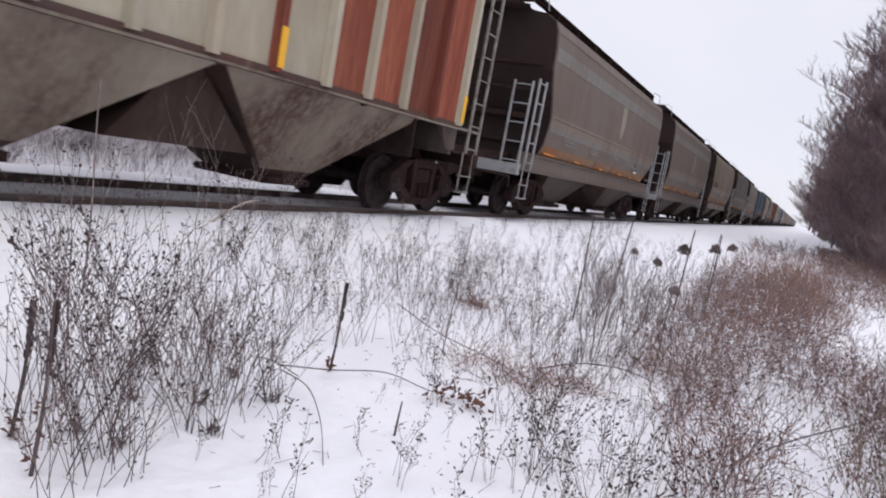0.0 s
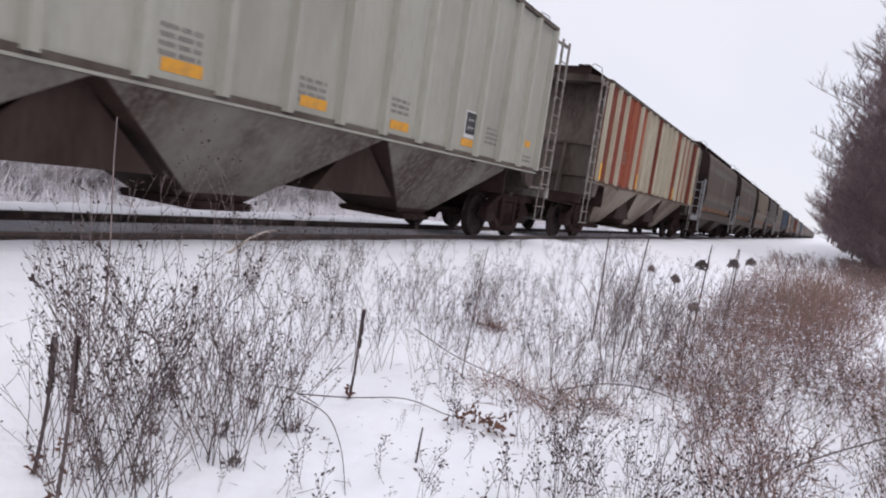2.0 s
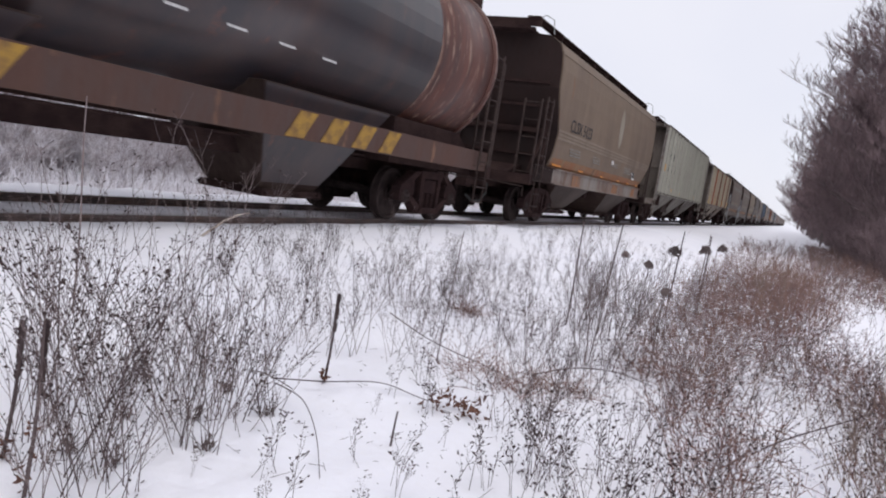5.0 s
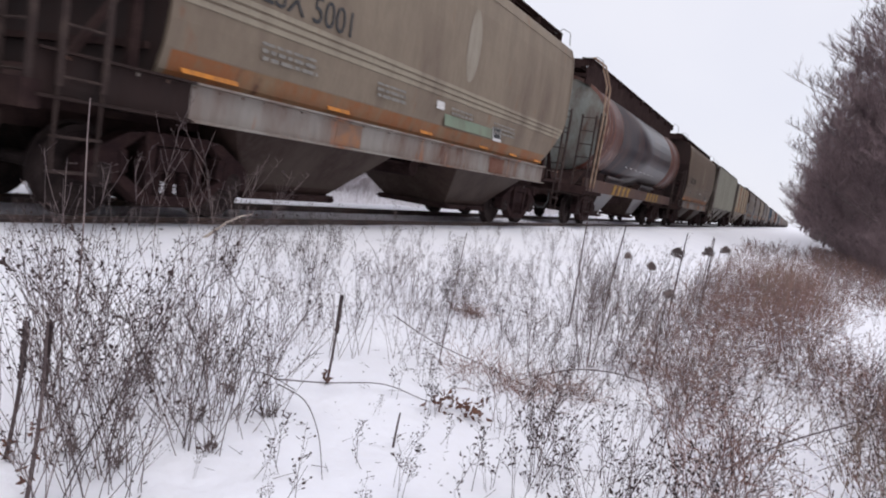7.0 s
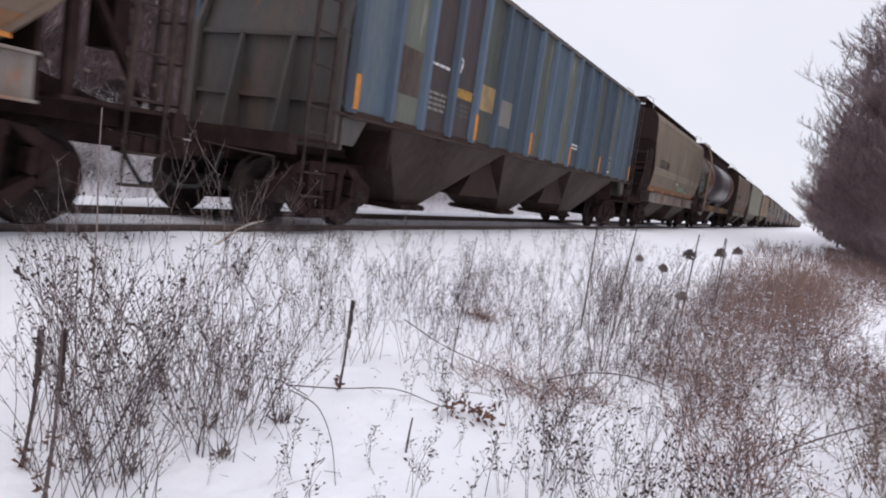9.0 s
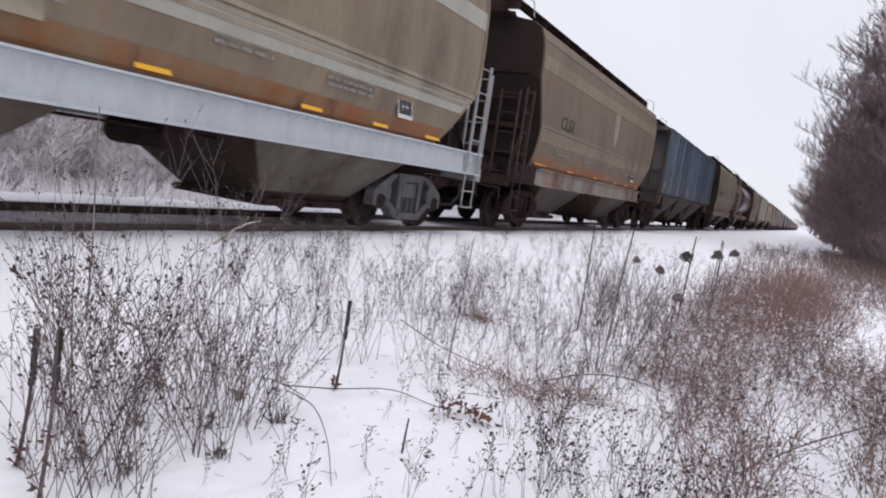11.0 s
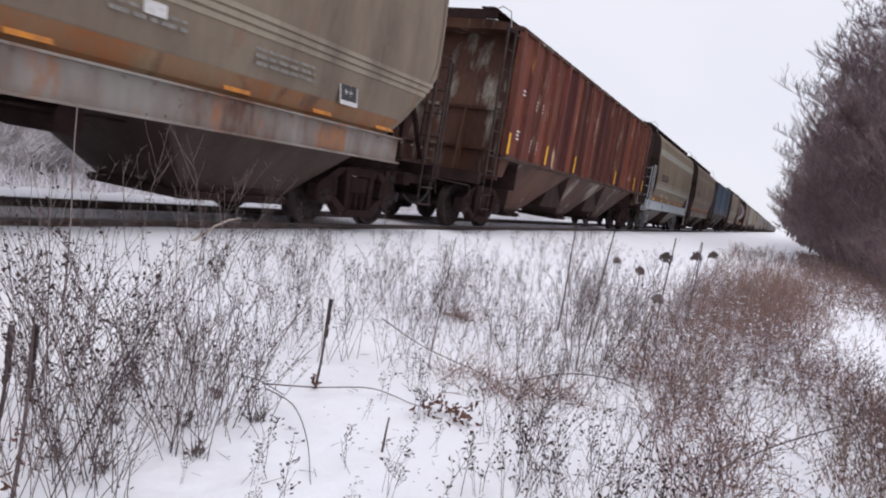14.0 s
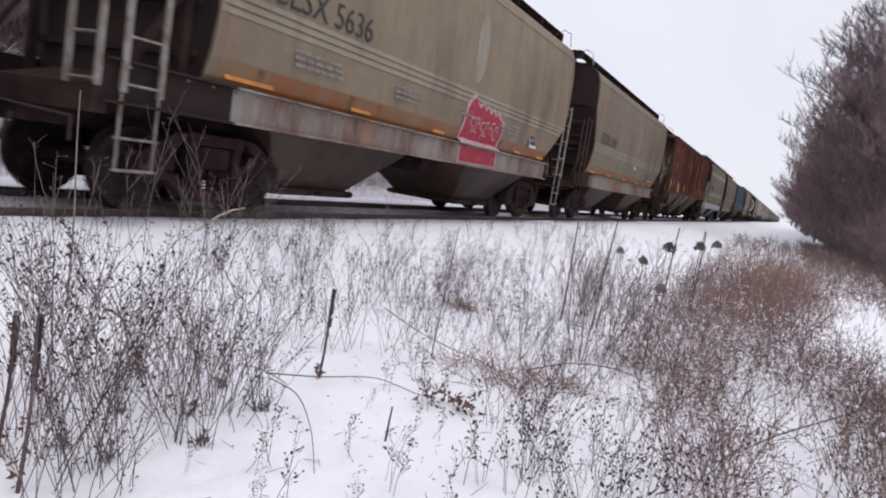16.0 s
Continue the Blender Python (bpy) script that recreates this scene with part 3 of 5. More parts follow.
def ribbed_car(label, y, half, bands, slope, end_mat, sill_z, ladder_mat=LADDER, truck_mat=TRUCK, eave=4.36, ribs=17, rib_mats=None, sill=None, bays=None, lip=None):
    """Covered hopper with outside posts. bands: (from, to, material) along the side, as parts of its length, rear to front."""
    car = thing("ribbed_hopper_car", label, "railway car", "cars of the train", pose(TRACK_X, y, 0))
    step = (2 * half - 0.16) / (ribs - 1)
    for a, b, m in bands:
        part("far_side_sheet", box(B(), -1.45, -1.42, -half + 2 * half * a, -half + 2 * half * b, sill_z + 0.02, eave), m, car)
    for i in range(ribs - 1):
        ya = -half if i == 0 else -half + 0.08 + i * step
        yb = half if i == ribs - 2 else -half + 0.08 + (i + 1) * step
        f = 0.5 + 0.25 * (ya + yb) / half
        m = bays[i % len(bays)] if bays else next(m for a, b, m in bands if a <= f <= b)
        part("side_sheet", box(B(), 1.42, 1.45, ya, yb, sill_z + 0.02, eave), m, car)
    part("sill_lip", box(B(), 1.475, 1.50, -half, half, sill_z - 0.09, sill_z - 0.06), lip or SLOPE_BROWN, car, "thin lip along the bottom of the side sill")
    rib_prof = [(1.45, -0.085), (1.55, -0.05), (1.55, 0.05), (1.45, 0.085)]
    meshes = {}
    for i in range(ribs):
        f = (0.08 + i * step) / (2 * half)
        m = next((m for a, b, m in bands if a <= f <= b), bands[-1][2])
        m = rib_mats[i % len(rib_mats)] if rib_mats else m
        if m.name not in meshes:
            bm = B()
            loft(bm, [[(x, dy, z) for x, dy in rib_prof] for z in (sill_z - 0.02, eave - 0.06)])
            o = part("side_post", bm, m, car)
            meshes[m.name] = o
            o.matrix_basis = pose(0, -half + 0.08 + i * step, 0)
        else:
            same(meshes[m.name], pose(0, -half + 0.08 + i * step, 0))
        same(meshes[m.name], pose(0, -half + 0.08 + i * step, 0, 0, 0, 180))
    roof_mat = bands[0][2]
    roof = [(-1.52, eave - 0.05), (-1.52, eave + 0.03), (-0.8, eave + 0.15), (0.8, eave + 0.15), (1.52, eave + 0.03), (1.52, eave - 0.05)]
    part("roof", prism(B(), roof, -half - 0.02, half + 0.02, "y"), end_mat, car)
    walkway(car, half + 0.35, eave + 0.30)
    for s in (-1, 1):
        # end wall: upright below, leaning inwards above
        bm = prism(B(), [(s * (half - 0.03), 1.12), (s * (half - 0.03), 2.62), (s * (half - 0.55), eave), (s * (half - 0.61), eave), (s * (half - 0.09), 2.60), (s * (half - 0.09), 1.12)], -1.41, 1.41, "x")
        part("end_sheet", bm, end_mat, car, "grey end sheet with a crease at mid height")
        for z in (1.75, 2.62):
            part("end_stiffener", box(B(), -1.4, 1.4, *sorted((s * (half - 0.03), s * (half + 0.03))), z - 0.03, z + 0.03), end_mat, car)
        bm = prism(B(), [(s * (half - 0.3), 2.2), (s * (half - 2.9), sill_z - 0.1), (s * (half - 2.84), sill_z - 0.12), (s * (half - 0.24), 2.14)], -1.40, 1.40, "x")
        part("slope_floor", bm, DARK, car)
        for x in (-1.40, 1.31):
            pts = [(s * (half + 0.10), 1.2), (s * (half + 0.10), 2.7), (s * (half - 0.45), eave - 0.1), (s * (half - 0.52), eave - 0.1), (s * (half + 0.02), 2.66), (s * (half + 0.02), 1.2)]
            part("corner_post", prism(B(), pts, x, x + 0.09, "x"), end_mat, car)
        for x in (-0.5, 0.45):
            pts = [(s * half, 2.6), (s * (half + 0.06), 2.6), (s * (half + 0.3), 1.2), (s * half, 1.2)]
            part("end_brace", prism(B(), pts, x, x + 0.05, "x"), end_mat, car)
        # added dark plate that stops light showing through beneath the end
        part("shear_plate", box(B(), -1.38, 1.38, *sorted((s * (half - 1.35), s * (half - 1.30))), 0.95, 1.75), DARK, car)
        bm = prism(B(), [(s * (half - 2.2), 1.03), (s * (half + 0.3), 1.03), (s * (half + 0.3), 1.17), (s * (half - 2.2), 1.17)], -0.6, 0.6, "x")
        part("draft_gear", bm, DARK, car)
        bm = prism(B(), [(s * (half - 0.62), sill_z), (s * half, sill_z), (s * half, 1.2), (s * (half - 0.30), 1.2)], 1.36, 1.44, "x")
        part("corner_gusset", bm, end_mat, car)
        ladder(car, 1.5, s * (half + 0.60), 1.2, eave - 0.1, ladder_mat)
        for z in (1.6, eave - 0.2):
            part("ladder_bracket", box(B(), 1.44, 1.49, *sorted((s * (half - 0.05), s * (half + 0.82))), z - 0.02, z + 0.02), ladder_mat, car)
    for s in (-1, 1):
        part("side_sill", box(B(), *sorted((s * 1.38, s * 1.475)), -half, half, sill_z - 0.09, sill_z + 0.02), sill or SLOPE_RUST, car)
    w = (half - 1.15) / 3
    for c in (-1, 0, 1):
        hopper(car, 2 * c * w, w, 0.42, sill_z - 0.05, 0.36, 1.38, 0.55, slope)
    # filler prisms across the V gaps, in the same paint with shade in it
    for c in (-1, 1):
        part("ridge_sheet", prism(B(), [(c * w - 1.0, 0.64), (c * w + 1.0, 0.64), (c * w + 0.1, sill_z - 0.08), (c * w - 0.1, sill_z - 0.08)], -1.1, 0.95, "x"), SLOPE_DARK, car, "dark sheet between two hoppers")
    underframe(car, half + 0.9, slope)
    end_gear(car, half + 1.05, ladder_mat, 2.2, "pale" if lip is LIGHT_GREY else "dark", 1.0, False)
    for s in (-1, 1):
        truck(car, s * (half - 0.25), truck_mat)
    return car


CF_PROFILE = [(1.30, 1.46), (1.38, 1.56), (1.455, 1.78), (1.50, 2.05), (1.535, 2.4), (1.55, 2.8), (1.55, 3.4), (1.53, 3.88), (1.49, 4.22), (1.40, 4.46), (1.18, 4.60), (0.7, 4.68)]


def cf_x(z):
    """Half width of the round-sided body at a height."""
    for (x0, z0), (x1, z1) in zip(CF_PROFILE, CF_PROFILE[1:]):
        if z0 <= z <= z1:
            return x0 + (x1 - x0) * (z - z0) / (z1 - z0)
    return CF_PROFILE[0][0]


def cf_lean(z):
    return math.degrees(math.atan2(cf_x(z + 0.05) - cf_x(z - 0.05), 0.1))


def cf_end(z, half, s=1):
    """How far the body reaches from the middle: cut back below at its front end, leaning out above at its rear."""
    if s < 0:
        return half - 1.33 + 0.52 * min(1.0, max(0.0, (z - 2.35) / 1.0))
    return half - 0.80 if z > 2.55 else half - 0.80 - 1.1 * (2.55 - z) / 1.1


def round_car(label, y, body, sill, slope=SLOPE_BROWN, half=7.2, stripe=None, ladder_mat=LADDER, truck_mat=TRUCK, style="dark", ladder_top=3.1, stained=True, patches=()):
    """Covered hopper with smooth rounded sides over a deep side sill."""
    car = thing("round_sided_hopper_car", label, "railway car", "cars of the train", pose(TRACK_X, y, 0))
    bm = B()
    fine = [p for p, q in zip(CF_PROFILE, CF_PROFILE[1:]) for p in ((p, ((p[0] + q[0]) / 2, (p[1] + q[1]) / 2)))] + [CF_PROFILE[-1]]
    full_ring = fine + [(0.0, 4.71)] + [(-x, z) for x, z in reversed(fine)]
    loft(bm, [[(x, s * cf_end(z, half, s), z) for x, z in full_ring] for s in (-1, 1)], False)
    for s in (-1, 1):
        vs = [[bm.verts.new((k * x, s * cf_end(z, half, s), z)) for k in (-1, 1)] for x, z in fine]
        for p, q in zip(vs, vs[1:]):
            bm.faces.new((p[0], p[1], q[1], q[0]))
    bmesh.ops.remove_doubles(bm, verts=bm.verts, dist=0.001)
    part("body", bm, body, car)
    for z in (2.26, 2.35, 2.44, 4.26):
        bm = B()
        loft(bm, [[(cf_x(z - 0.03) - 0.01, yy, z - 0.03), (cf_x(z - 0.03) + 0.014, yy, z - 0.03), (cf_x(z + 0.03) + 0.014, yy, z + 0.03), (cf_x(z + 0.03) - 0.01, yy, z + 0.03)] for yy in (-cf_end(z, half, -1), cf_end(z, half))])
        part("side_seam", bm, body if z > 4 else SEAM_BROWN if body in (TAN_BROWN, GREY_BROWN, DARK_GREY) else SEAM_TAN, car, "" if z > 4 else "paler welded side batten")
    for s in (-1, 1):
        bm = B()
        rows = [[(x + 0.012, s * (cf_end(z, half, s) - a), z) for x, z in CF_PROFILE] for a in (0.0, 0.09)]
        vs = [[bm.verts.new(p) for p in r] for r in rows]
        for i in range(len(CF_PROFILE) - 1):
            bm.faces.new((vs[0][i], vs[0][i + 1], vs[1][i + 1], vs[1][i]))
        part("end_flange", bm, body, car)
    if stained:
        zs = [1.50, 1.56, 1.66, 1.76]
        ring = [(cf_x(z) + 0.005, z) for z in zs] + [(cf_x(z) - 0.01, z) for z in reversed(zs)]
        part("stained_lower_edge", loft(B(), [[(x, s * (cf_end(z, half, s) - 0.03), z) for x, z in ring] for s in (-1, 1)]), LOWER_STAIN, car, "orange-brown rust-stained lower edge")
    if stripe:
        for z0, z1 in ((2.10, 2.32), (3.62, 3.92)):
            zs = [z0 + (z1 - z0) * k / 4 for k in range(5)]
            ring = [(cf_x(z) + 0.008, z) for z in zs] + [(cf_x(z) - 0.01, z) for z in reversed(zs)]
            part("painted_band", loft(B(), [[(x, s * (cf_end(z, half, s) - 0.02), z) for x, z in ring] for s in (-1, 1)]), stripe, car, "pale painted band")
    for s in (-1, 1):
        ch = [(1.36, 1.09), (1.50, 1.09), (1.50, 1.115), (1.42, 1.12), (1.42, 1.47), (1.50, 1.475), (1.50, 1.50), (1.36, 1.50)]
        cut = -half + 0.1 if style == "pale" else -half + 1.75
        part("side_sill", prism(B(), [(s * x, z) for x, z in ch], cut, half - (0.1 if style == "pale" else 1.55), "y"), sill, car, "deep side sill")
        # the rear length of the sill has a darker colour than the rest
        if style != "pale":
            part("end_sill", prism(B(), [(s * x, z) for x, z in ch], -half + 0.1, cut, "y"), END_DARK, car, "darker rear length of the side sill")
    for yy, w, m in patches:
        part("sill_patch", box(B(), 1.42, 1.424, yy - w / 2, yy + w / 2, 1.13, 1.44), m, car, "rust-coloured repainted rectangle")
    bm = B()
    for i in range(40):
        yy = -half + 0.4 + (2 * half - 0.8) * i / 39
        box(bm, 1.42, 1.432, yy - 0.015, yy + 0.015, 1.43, 1.46)
    tagged(part("sill_rivets", bm, sill, car), kind="stuff")
    walkway(car, half - 0.35, 4.94)
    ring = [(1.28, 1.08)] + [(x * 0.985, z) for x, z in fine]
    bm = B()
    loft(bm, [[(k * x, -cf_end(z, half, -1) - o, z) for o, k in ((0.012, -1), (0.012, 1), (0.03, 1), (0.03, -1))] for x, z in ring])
    part("end_sheet", bm, END_DARK, car, "dark end sheet leaning out above")
    for z in (1.75, 2.3, 2.95, 3.5):
        y = -cf_end(z, half, -1) - 0.03
        part("end_stiffener", box(B(), -1.3, 1.3, y - 0.06, y, z - 0.035, z + 0.035), DARK, car)
    part("roof_ridge", prism(B(), [(-0.7, 4.66), (-0.55, 4.74), (0.55, 4.74), (0.7, 4.66)], -half + 0.3, half - 0.3, "y"), DARK, car)
    for s in (-1, 1):
        for x in (-1.28, 1.2):
            part("end_post", box(B(), x, x + 0.08, *sorted((s * (half - 1.20), s * (half - 1.10))), 1.2, 3.0), DARK, car)
            part("end_brace", prism(B(), [(s * (half - 1.22), 2.5), (s * (half - 1.22), 2.6), (s * (half - 0.40), 1.35), (s * (half - 0.40), 1.25)], x, x + 0.08, "x"), DARK, car)
        part("end_crossbar", box(B(), -1.2, 1.2, *sorted((s * (half - 1.20), s * (half - 1.12))), 2.3, 2.42), DARK, car)
        # dark plate added to shut out daylight behind the end platform
        part("shear_plate", box(B(), -1.25, 1.25, *sorted((s * (half - 1.45), s * (half - 1.40))), 1.1, 2.2), DARK, car)
        bm = prism(B(), [(s * (half - 2.6), 1.0), (s * (half - 0.2), 1.0), (s * (half - 0.2), 1.18), (s * (half - 1.2), 1.45), (s * (half - 2.6), 1.45)], -0.7, 0.7, "x")
        part("bolster", bm, DARK, car)
        hopper(car, s * 2.9, 1.8, 0.9, 1.16, 0.36, 1.34, 0.72, slope)
    bm = B()
    lathe(bm, [(-0.55, 0.02), (-0.55, 0.16), (0.45, 0.16), (0.45, 0.02)], 0.3, 0.5, 0.98, 12)
    part("air_reservoir", bm, DARK, car)
    underframe(car, half - 0.05, slope, False)
    end_gear(car, half, ladder_mat, ladder_top, style, 1.3)
    for s in (-1, 1):
        truck(car, s * (half - 1.95), truck_mat)
    return car


def cylinder_car(label, y, half=8.0):
    """Cylindrical covered hopper, black in the middle and rusty at its ends."""
    car = thing("cylindrical_hopper_car", label, "railway car", "cars of the train", pose(TRACK_X, y, 0))

    def drum(name, y0, y1, r, m, label=""):
        rings = []
        for yy in (y0, y1):
            rings.append([(1.05 * r * math.sin(a), yy, 3.0 + r * math.cos(a)) for a in (2 * math.pi * k / 36 for k in range(36))])
        o = part(name, loft(B(), rings), m, car, label)
        smooth(o)
        return o
    drum("tank", -half + 3.1, half - 3.1, 1.52, CYL_BLACK, "black cylindrical tank")
    drum("tank_end_course", half - 3.1, half - 0.9, 1.515, CYL_RUST, "rust-streaked red end course")
    drum("tank_end_course", -half + 0.9, -half + 3.1, 1.515, CYL_RUST, "rust-streaked red end course")
    for s in (-1, 1):
        drum("end_ring", *sorted((s * (half - 0.98), s * (half - 0.86))), 1.56, CYL_RUST)
        rings = []
        for k, (dy, r) in enumerate(((0.0, 1.50), (0.18, 1.36), (0.30, 1.0), (0.36, 0.4))):
            rings.append([(1.05 * r * math.sin(a), s * (half - 0.9 + dy), 3.0 + r * math.cos(a)) for a in (2 * math.pi * i / 24 for i in range(24))])
        smooth(part("tank_head", loft(B(), rings), HEAD_GREY, car, "grey-green domed tank head"))
        hopper(car, s * 2.9, 1.5, 0.6, 1.75, 0.36, 1.15, 0.5, CYL_BLACK)
        bm = prism(B(), [(s * (half - 3.4), 1.0), (s * (half - 0.1), 1.0), (s * (half - 0.1), 1.2), (s * (half - 1.0), 1.75), (s * (half - 3.4), 1.75)], -1.1, 1.1, "x")
        part("saddle", bm, DARK, car)
        for k in range(4):
            p = part("hazard_stripe", prism(B(), [(0, 0), (0.35, 0), (0.6, 0.34), (0.25, 0.34)], 0, 0.008, "x"), HAZARD, car, "faded yellow diagonal stripe")
            p.matrix_basis = pose(1.405, s * 3.0 - 1.4 + k * 0.72, 1.12)
        part("side_sill", box(B(), *sorted((s * 1.32, s * 1.40)), -half + 0.1, half - 0.1, 1.10, 1.48), SLOPE_RUST, car)
    zl = 2.18
    xl = 1.05 * math.sqrt(1.52 ** 2 - (3.0 - zl) ** 2)
    lean = math.degrees(math.atan2(3.0 - zl, xl))
    for k in range(7):
        p = part("white_stroke", box(B(), 0, 0.006, 0, 0.30, -0.02, 0.02 + 0.05 * (k % 3)), WHITE, car, "worn white lettering stroke")
        p.matrix_basis = pose(xl + 0.012, -2.9 + k * 0.85, zl, 0, -lean, 0)
    walkway(car, half - 0.3, 4.96)
    part("roof_fascia", box(box(B(), 0.80, 0.84, -half + 0.3, half - 0.3, 4.25, 4.94), -0.84, -0.80, -half + 0.3, half - 0.3, 4.25, 4.94), DARK, car)
    underframe(car, half, CYL_BLACK)
    end_gear(car, half, LADDER, 3.4, "dark")
    for dy in (-0.2, 0.2):
        pts = [(1.52, -half + 0.5 + dy, 1.2), (1.56, -half + 0.5 + dy, 3.2), (1.50, -half + 0.5 + dy, 4.2), (1.25, -half + 0.5 + dy, 4.85), (0.95, -half + 0.5 + dy, 5.0)]
        part("ladder_rail", tube(B(), pts, 0.03, 6), mat("tan_rail_paint", (0.30, 0.22, 0.16), 0.7, second=(0.16, 0.08, 0.05), scale=5), car, "tan curved ladder rail")
    for s in (-1, 1):
        truck(car, s * (half - 1.8), TRUCK)
    return car


CARS = []              # (car, its y at the start)


def add(car):
    CARS.append((car, car.location.y))
    return car


def round_marks(car, material=ORANGE, plate_y=4.0, zone=2.0, lettering=None, letter_y=-3.5):
    """Reflectors along the lower edge, a stencil plate and small writing on a round-sided car."""
    for yy, w in ((-5.2, 0.8), (-2.9, 0.5), (-0.4, 0.42), (2.0, 0.42), (3.6, 0.4), (5.2, 0.5)):
        z = 1.60
        reflector(car, cf_x(z) + 0.008, yy, z, w, 0.085, material, cf_lean(z))
    z = 1.98
    plate(car, cf_x(z) + 0.008, plate_y, z, lean=cf_lean(z))
    for yy, w, rows in ((-4.6, 1.0, 3), (-2.2, 0.8, 3), (0.2, 0.9, 2), (2.1, 1.1, 3)):
        stencil(car, cf_x(2.02) + 0.006, yy, 2.12, rows, w, lean=cf_lean(2.02))
    if lettering:
        words(lettering, 0.46, BLACK, car, cf_x(2.8) + 0.006, letter_y, 2.52)
    bm = B()
    rows = []
    for k in range(11):
        b = -0.62 + 1.24 * k / 10
        w = 0.26 * math.sqrt(max(0.02, 1 - (b / 0.64) ** 2))
        z = 3.25 + b
        rows.append([bm.verts.new((cf_x(z) + 0.006, 0.6 + o, z)) for o in (-w, w)])
    for r, q in zip(rows, rows[1:]):
        bm.faces.new((r[0], r[1], q[1], q[0]))
    part("pale_scuff", bm, mat("scuffed_" + car.name.replace(".", "_"), (0.28, 0.245, 0.20), 0.8, second=(0.22, 0.185, 0.14), scale=5, streak=0.3), car, "pale worn patch")


def ribbed_marks(car, half, sill_z, material, plate_at=None, posts=(), rows_at=()):
    for yy in posts:
        reflector(car, 1.553, yy, sill_z + 0.26, 0.11, 0.46, material)
    if plate_at:
        plate(car, 1.452, plate_at[0], plate_at[1])
    for yy, z, rows, w, m in rows_at:
        stencil(car, 1.452, yy, z, rows, w, m)


def build_train():
    # rear to front order of the cars that pass the camera is the reverse of this list
    c = add(round_car("grey-brown round-sided hopper car with pale bands and grey ladders", 21.3, GREY_BROWN, GREY_BROWN, stripe=WARM_GREY, ladder_mat=GALV, style="pale"))
    round_marks(c, ORANGE, 3.6)

    c = add(ribbed_car("red and cream ribbed hopper car with rust stains", 3.35, 7.65, [(0, 0.32, RED_PAINT), (0.32, 0.72, CREAM), (0.72, 1, RED_PAINT)], SLOPE_CREAM, SLOPE_GREY, 1.66, ladder_mat=LADDER_PALE, rib_mats=(CREAM, CREAM, CREAM, RED_PAINT), lip=SLOPE_CREAM))
    ribbed_marks(c, 7.65, 1.66, YELLOW, None, (-7.57, -3.4, 2.85, 7.57))
    words("15", 0.55, FADED, c, 1.453, -5.3, 2.35)

    c = add(ribbed_car("pale grey ribbed hopper car with black lettering", -16.75, 8.0, [(0, 1, LIGHT_GREY)], SLOPE_PALE, SLOPE_GREY, 1.56, ladder_mat=LADDER_PALE, eave=4.56, sill=SLOPE_GREY, lip=LIGHT_GREY))
    step = (16.0 - 0.16) / 16
    ribbed_marks(c, 8.0, 1.56, ORANGE, (4.70, 2.06), (), ((-6.75, 2.30, 3, 0.6, FADED), (-5.75, 2.2, 4, 0.6, FADED), (-4.75, 2.25, 2, 0.5, FADED), (-1.78, 2.1, 4, 0.5, FADED), (0.2, 2.0, 4, 0.5, FADED), (5.35, 2.12, 4, 0.5, FADED), (2.15, 2.1, 3, 0.5, FADED), (7.15, 1.8, 2, 0.5, FADED)))
    for yy, z, w in ((-7.42, 2.75, 0.7), (-4.46, 1.80, 0.6), (-1.49, 1.72, 0.5), (0.49, 1.72, 0.5), (4.70, 1.74, 0.55), (7.26, 2.04, 0.5), (2.45, 1.72, 0.5)):
        reflector(c, 1.452, yy, z, w, 0.13 if z < 2.5 else 0.32, AMBER)
    for text, yy in (("15", -6.56), ("05", -5.57), ("92", -4.58)):
        words(text, 0.44, BLACK, c, 1.453, yy, 2.62)
    words("PM", 0.42, BLACK, c, 1.453, -6.60, 3.2)
    stencil(c, 1.453, -5.55, 3.50, 1, 0.5, BLACK, h=0.30)

    c = add(round_car("brown-tan round-sided hopper car with rusty side sill", -34.6, TAN_BROWN, SILL_RUST, SLOPE_BROWN, patches=((1.6, 0.9, ORANGE_RUST), (-3.2, 0.8, ORANGE_RUST), (4.6, 0.5, ORANGE_RUST))))
    round_marks(c, ORANGE, 3.75, lettering="CLSX 5123", letter_y=-5.0)
    reflector(c, cf_x(2.1) + 0.01, 0.3, 2.12, 0.27, 0.13, WHITE, cf_lean(2.1))

    add(cylinder_car("black cylindrical hopper car with rust-red ends", -52.2))

    c = add(round_car("olive-tan round-sided hopper car with green-tinted panel and rusty sill", -69.7, TAN_GREEN, SILL_RUST, SLOPE_BROWN, patches=((2.75, 0.75, BROWN_PATCH), (-2.6, 0.6, ORANGE_RUST))))
    round_marks(c, ORANGE, 2.3, lettering="CLSX 5001", letter_y=-5.1)
    p = part("green_panel", box(B(), 0, 0.004, -1.1, 1.1, -0.17, 0.17), paint("green_stain", (0.19, 0.25, 0.18), amount=0.45), c, "green-tinted paint patch")
    p.matrix_basis = pose(cf_x(1.95) + 0.004, 1.1, 1.95, 0, -cf_lean(1.95), 0)
    reflector(c, cf_x(2.1) + 0.01, -0.25, 2.08, 0.27, 0.13, WHITE, cf_lean(2.1))

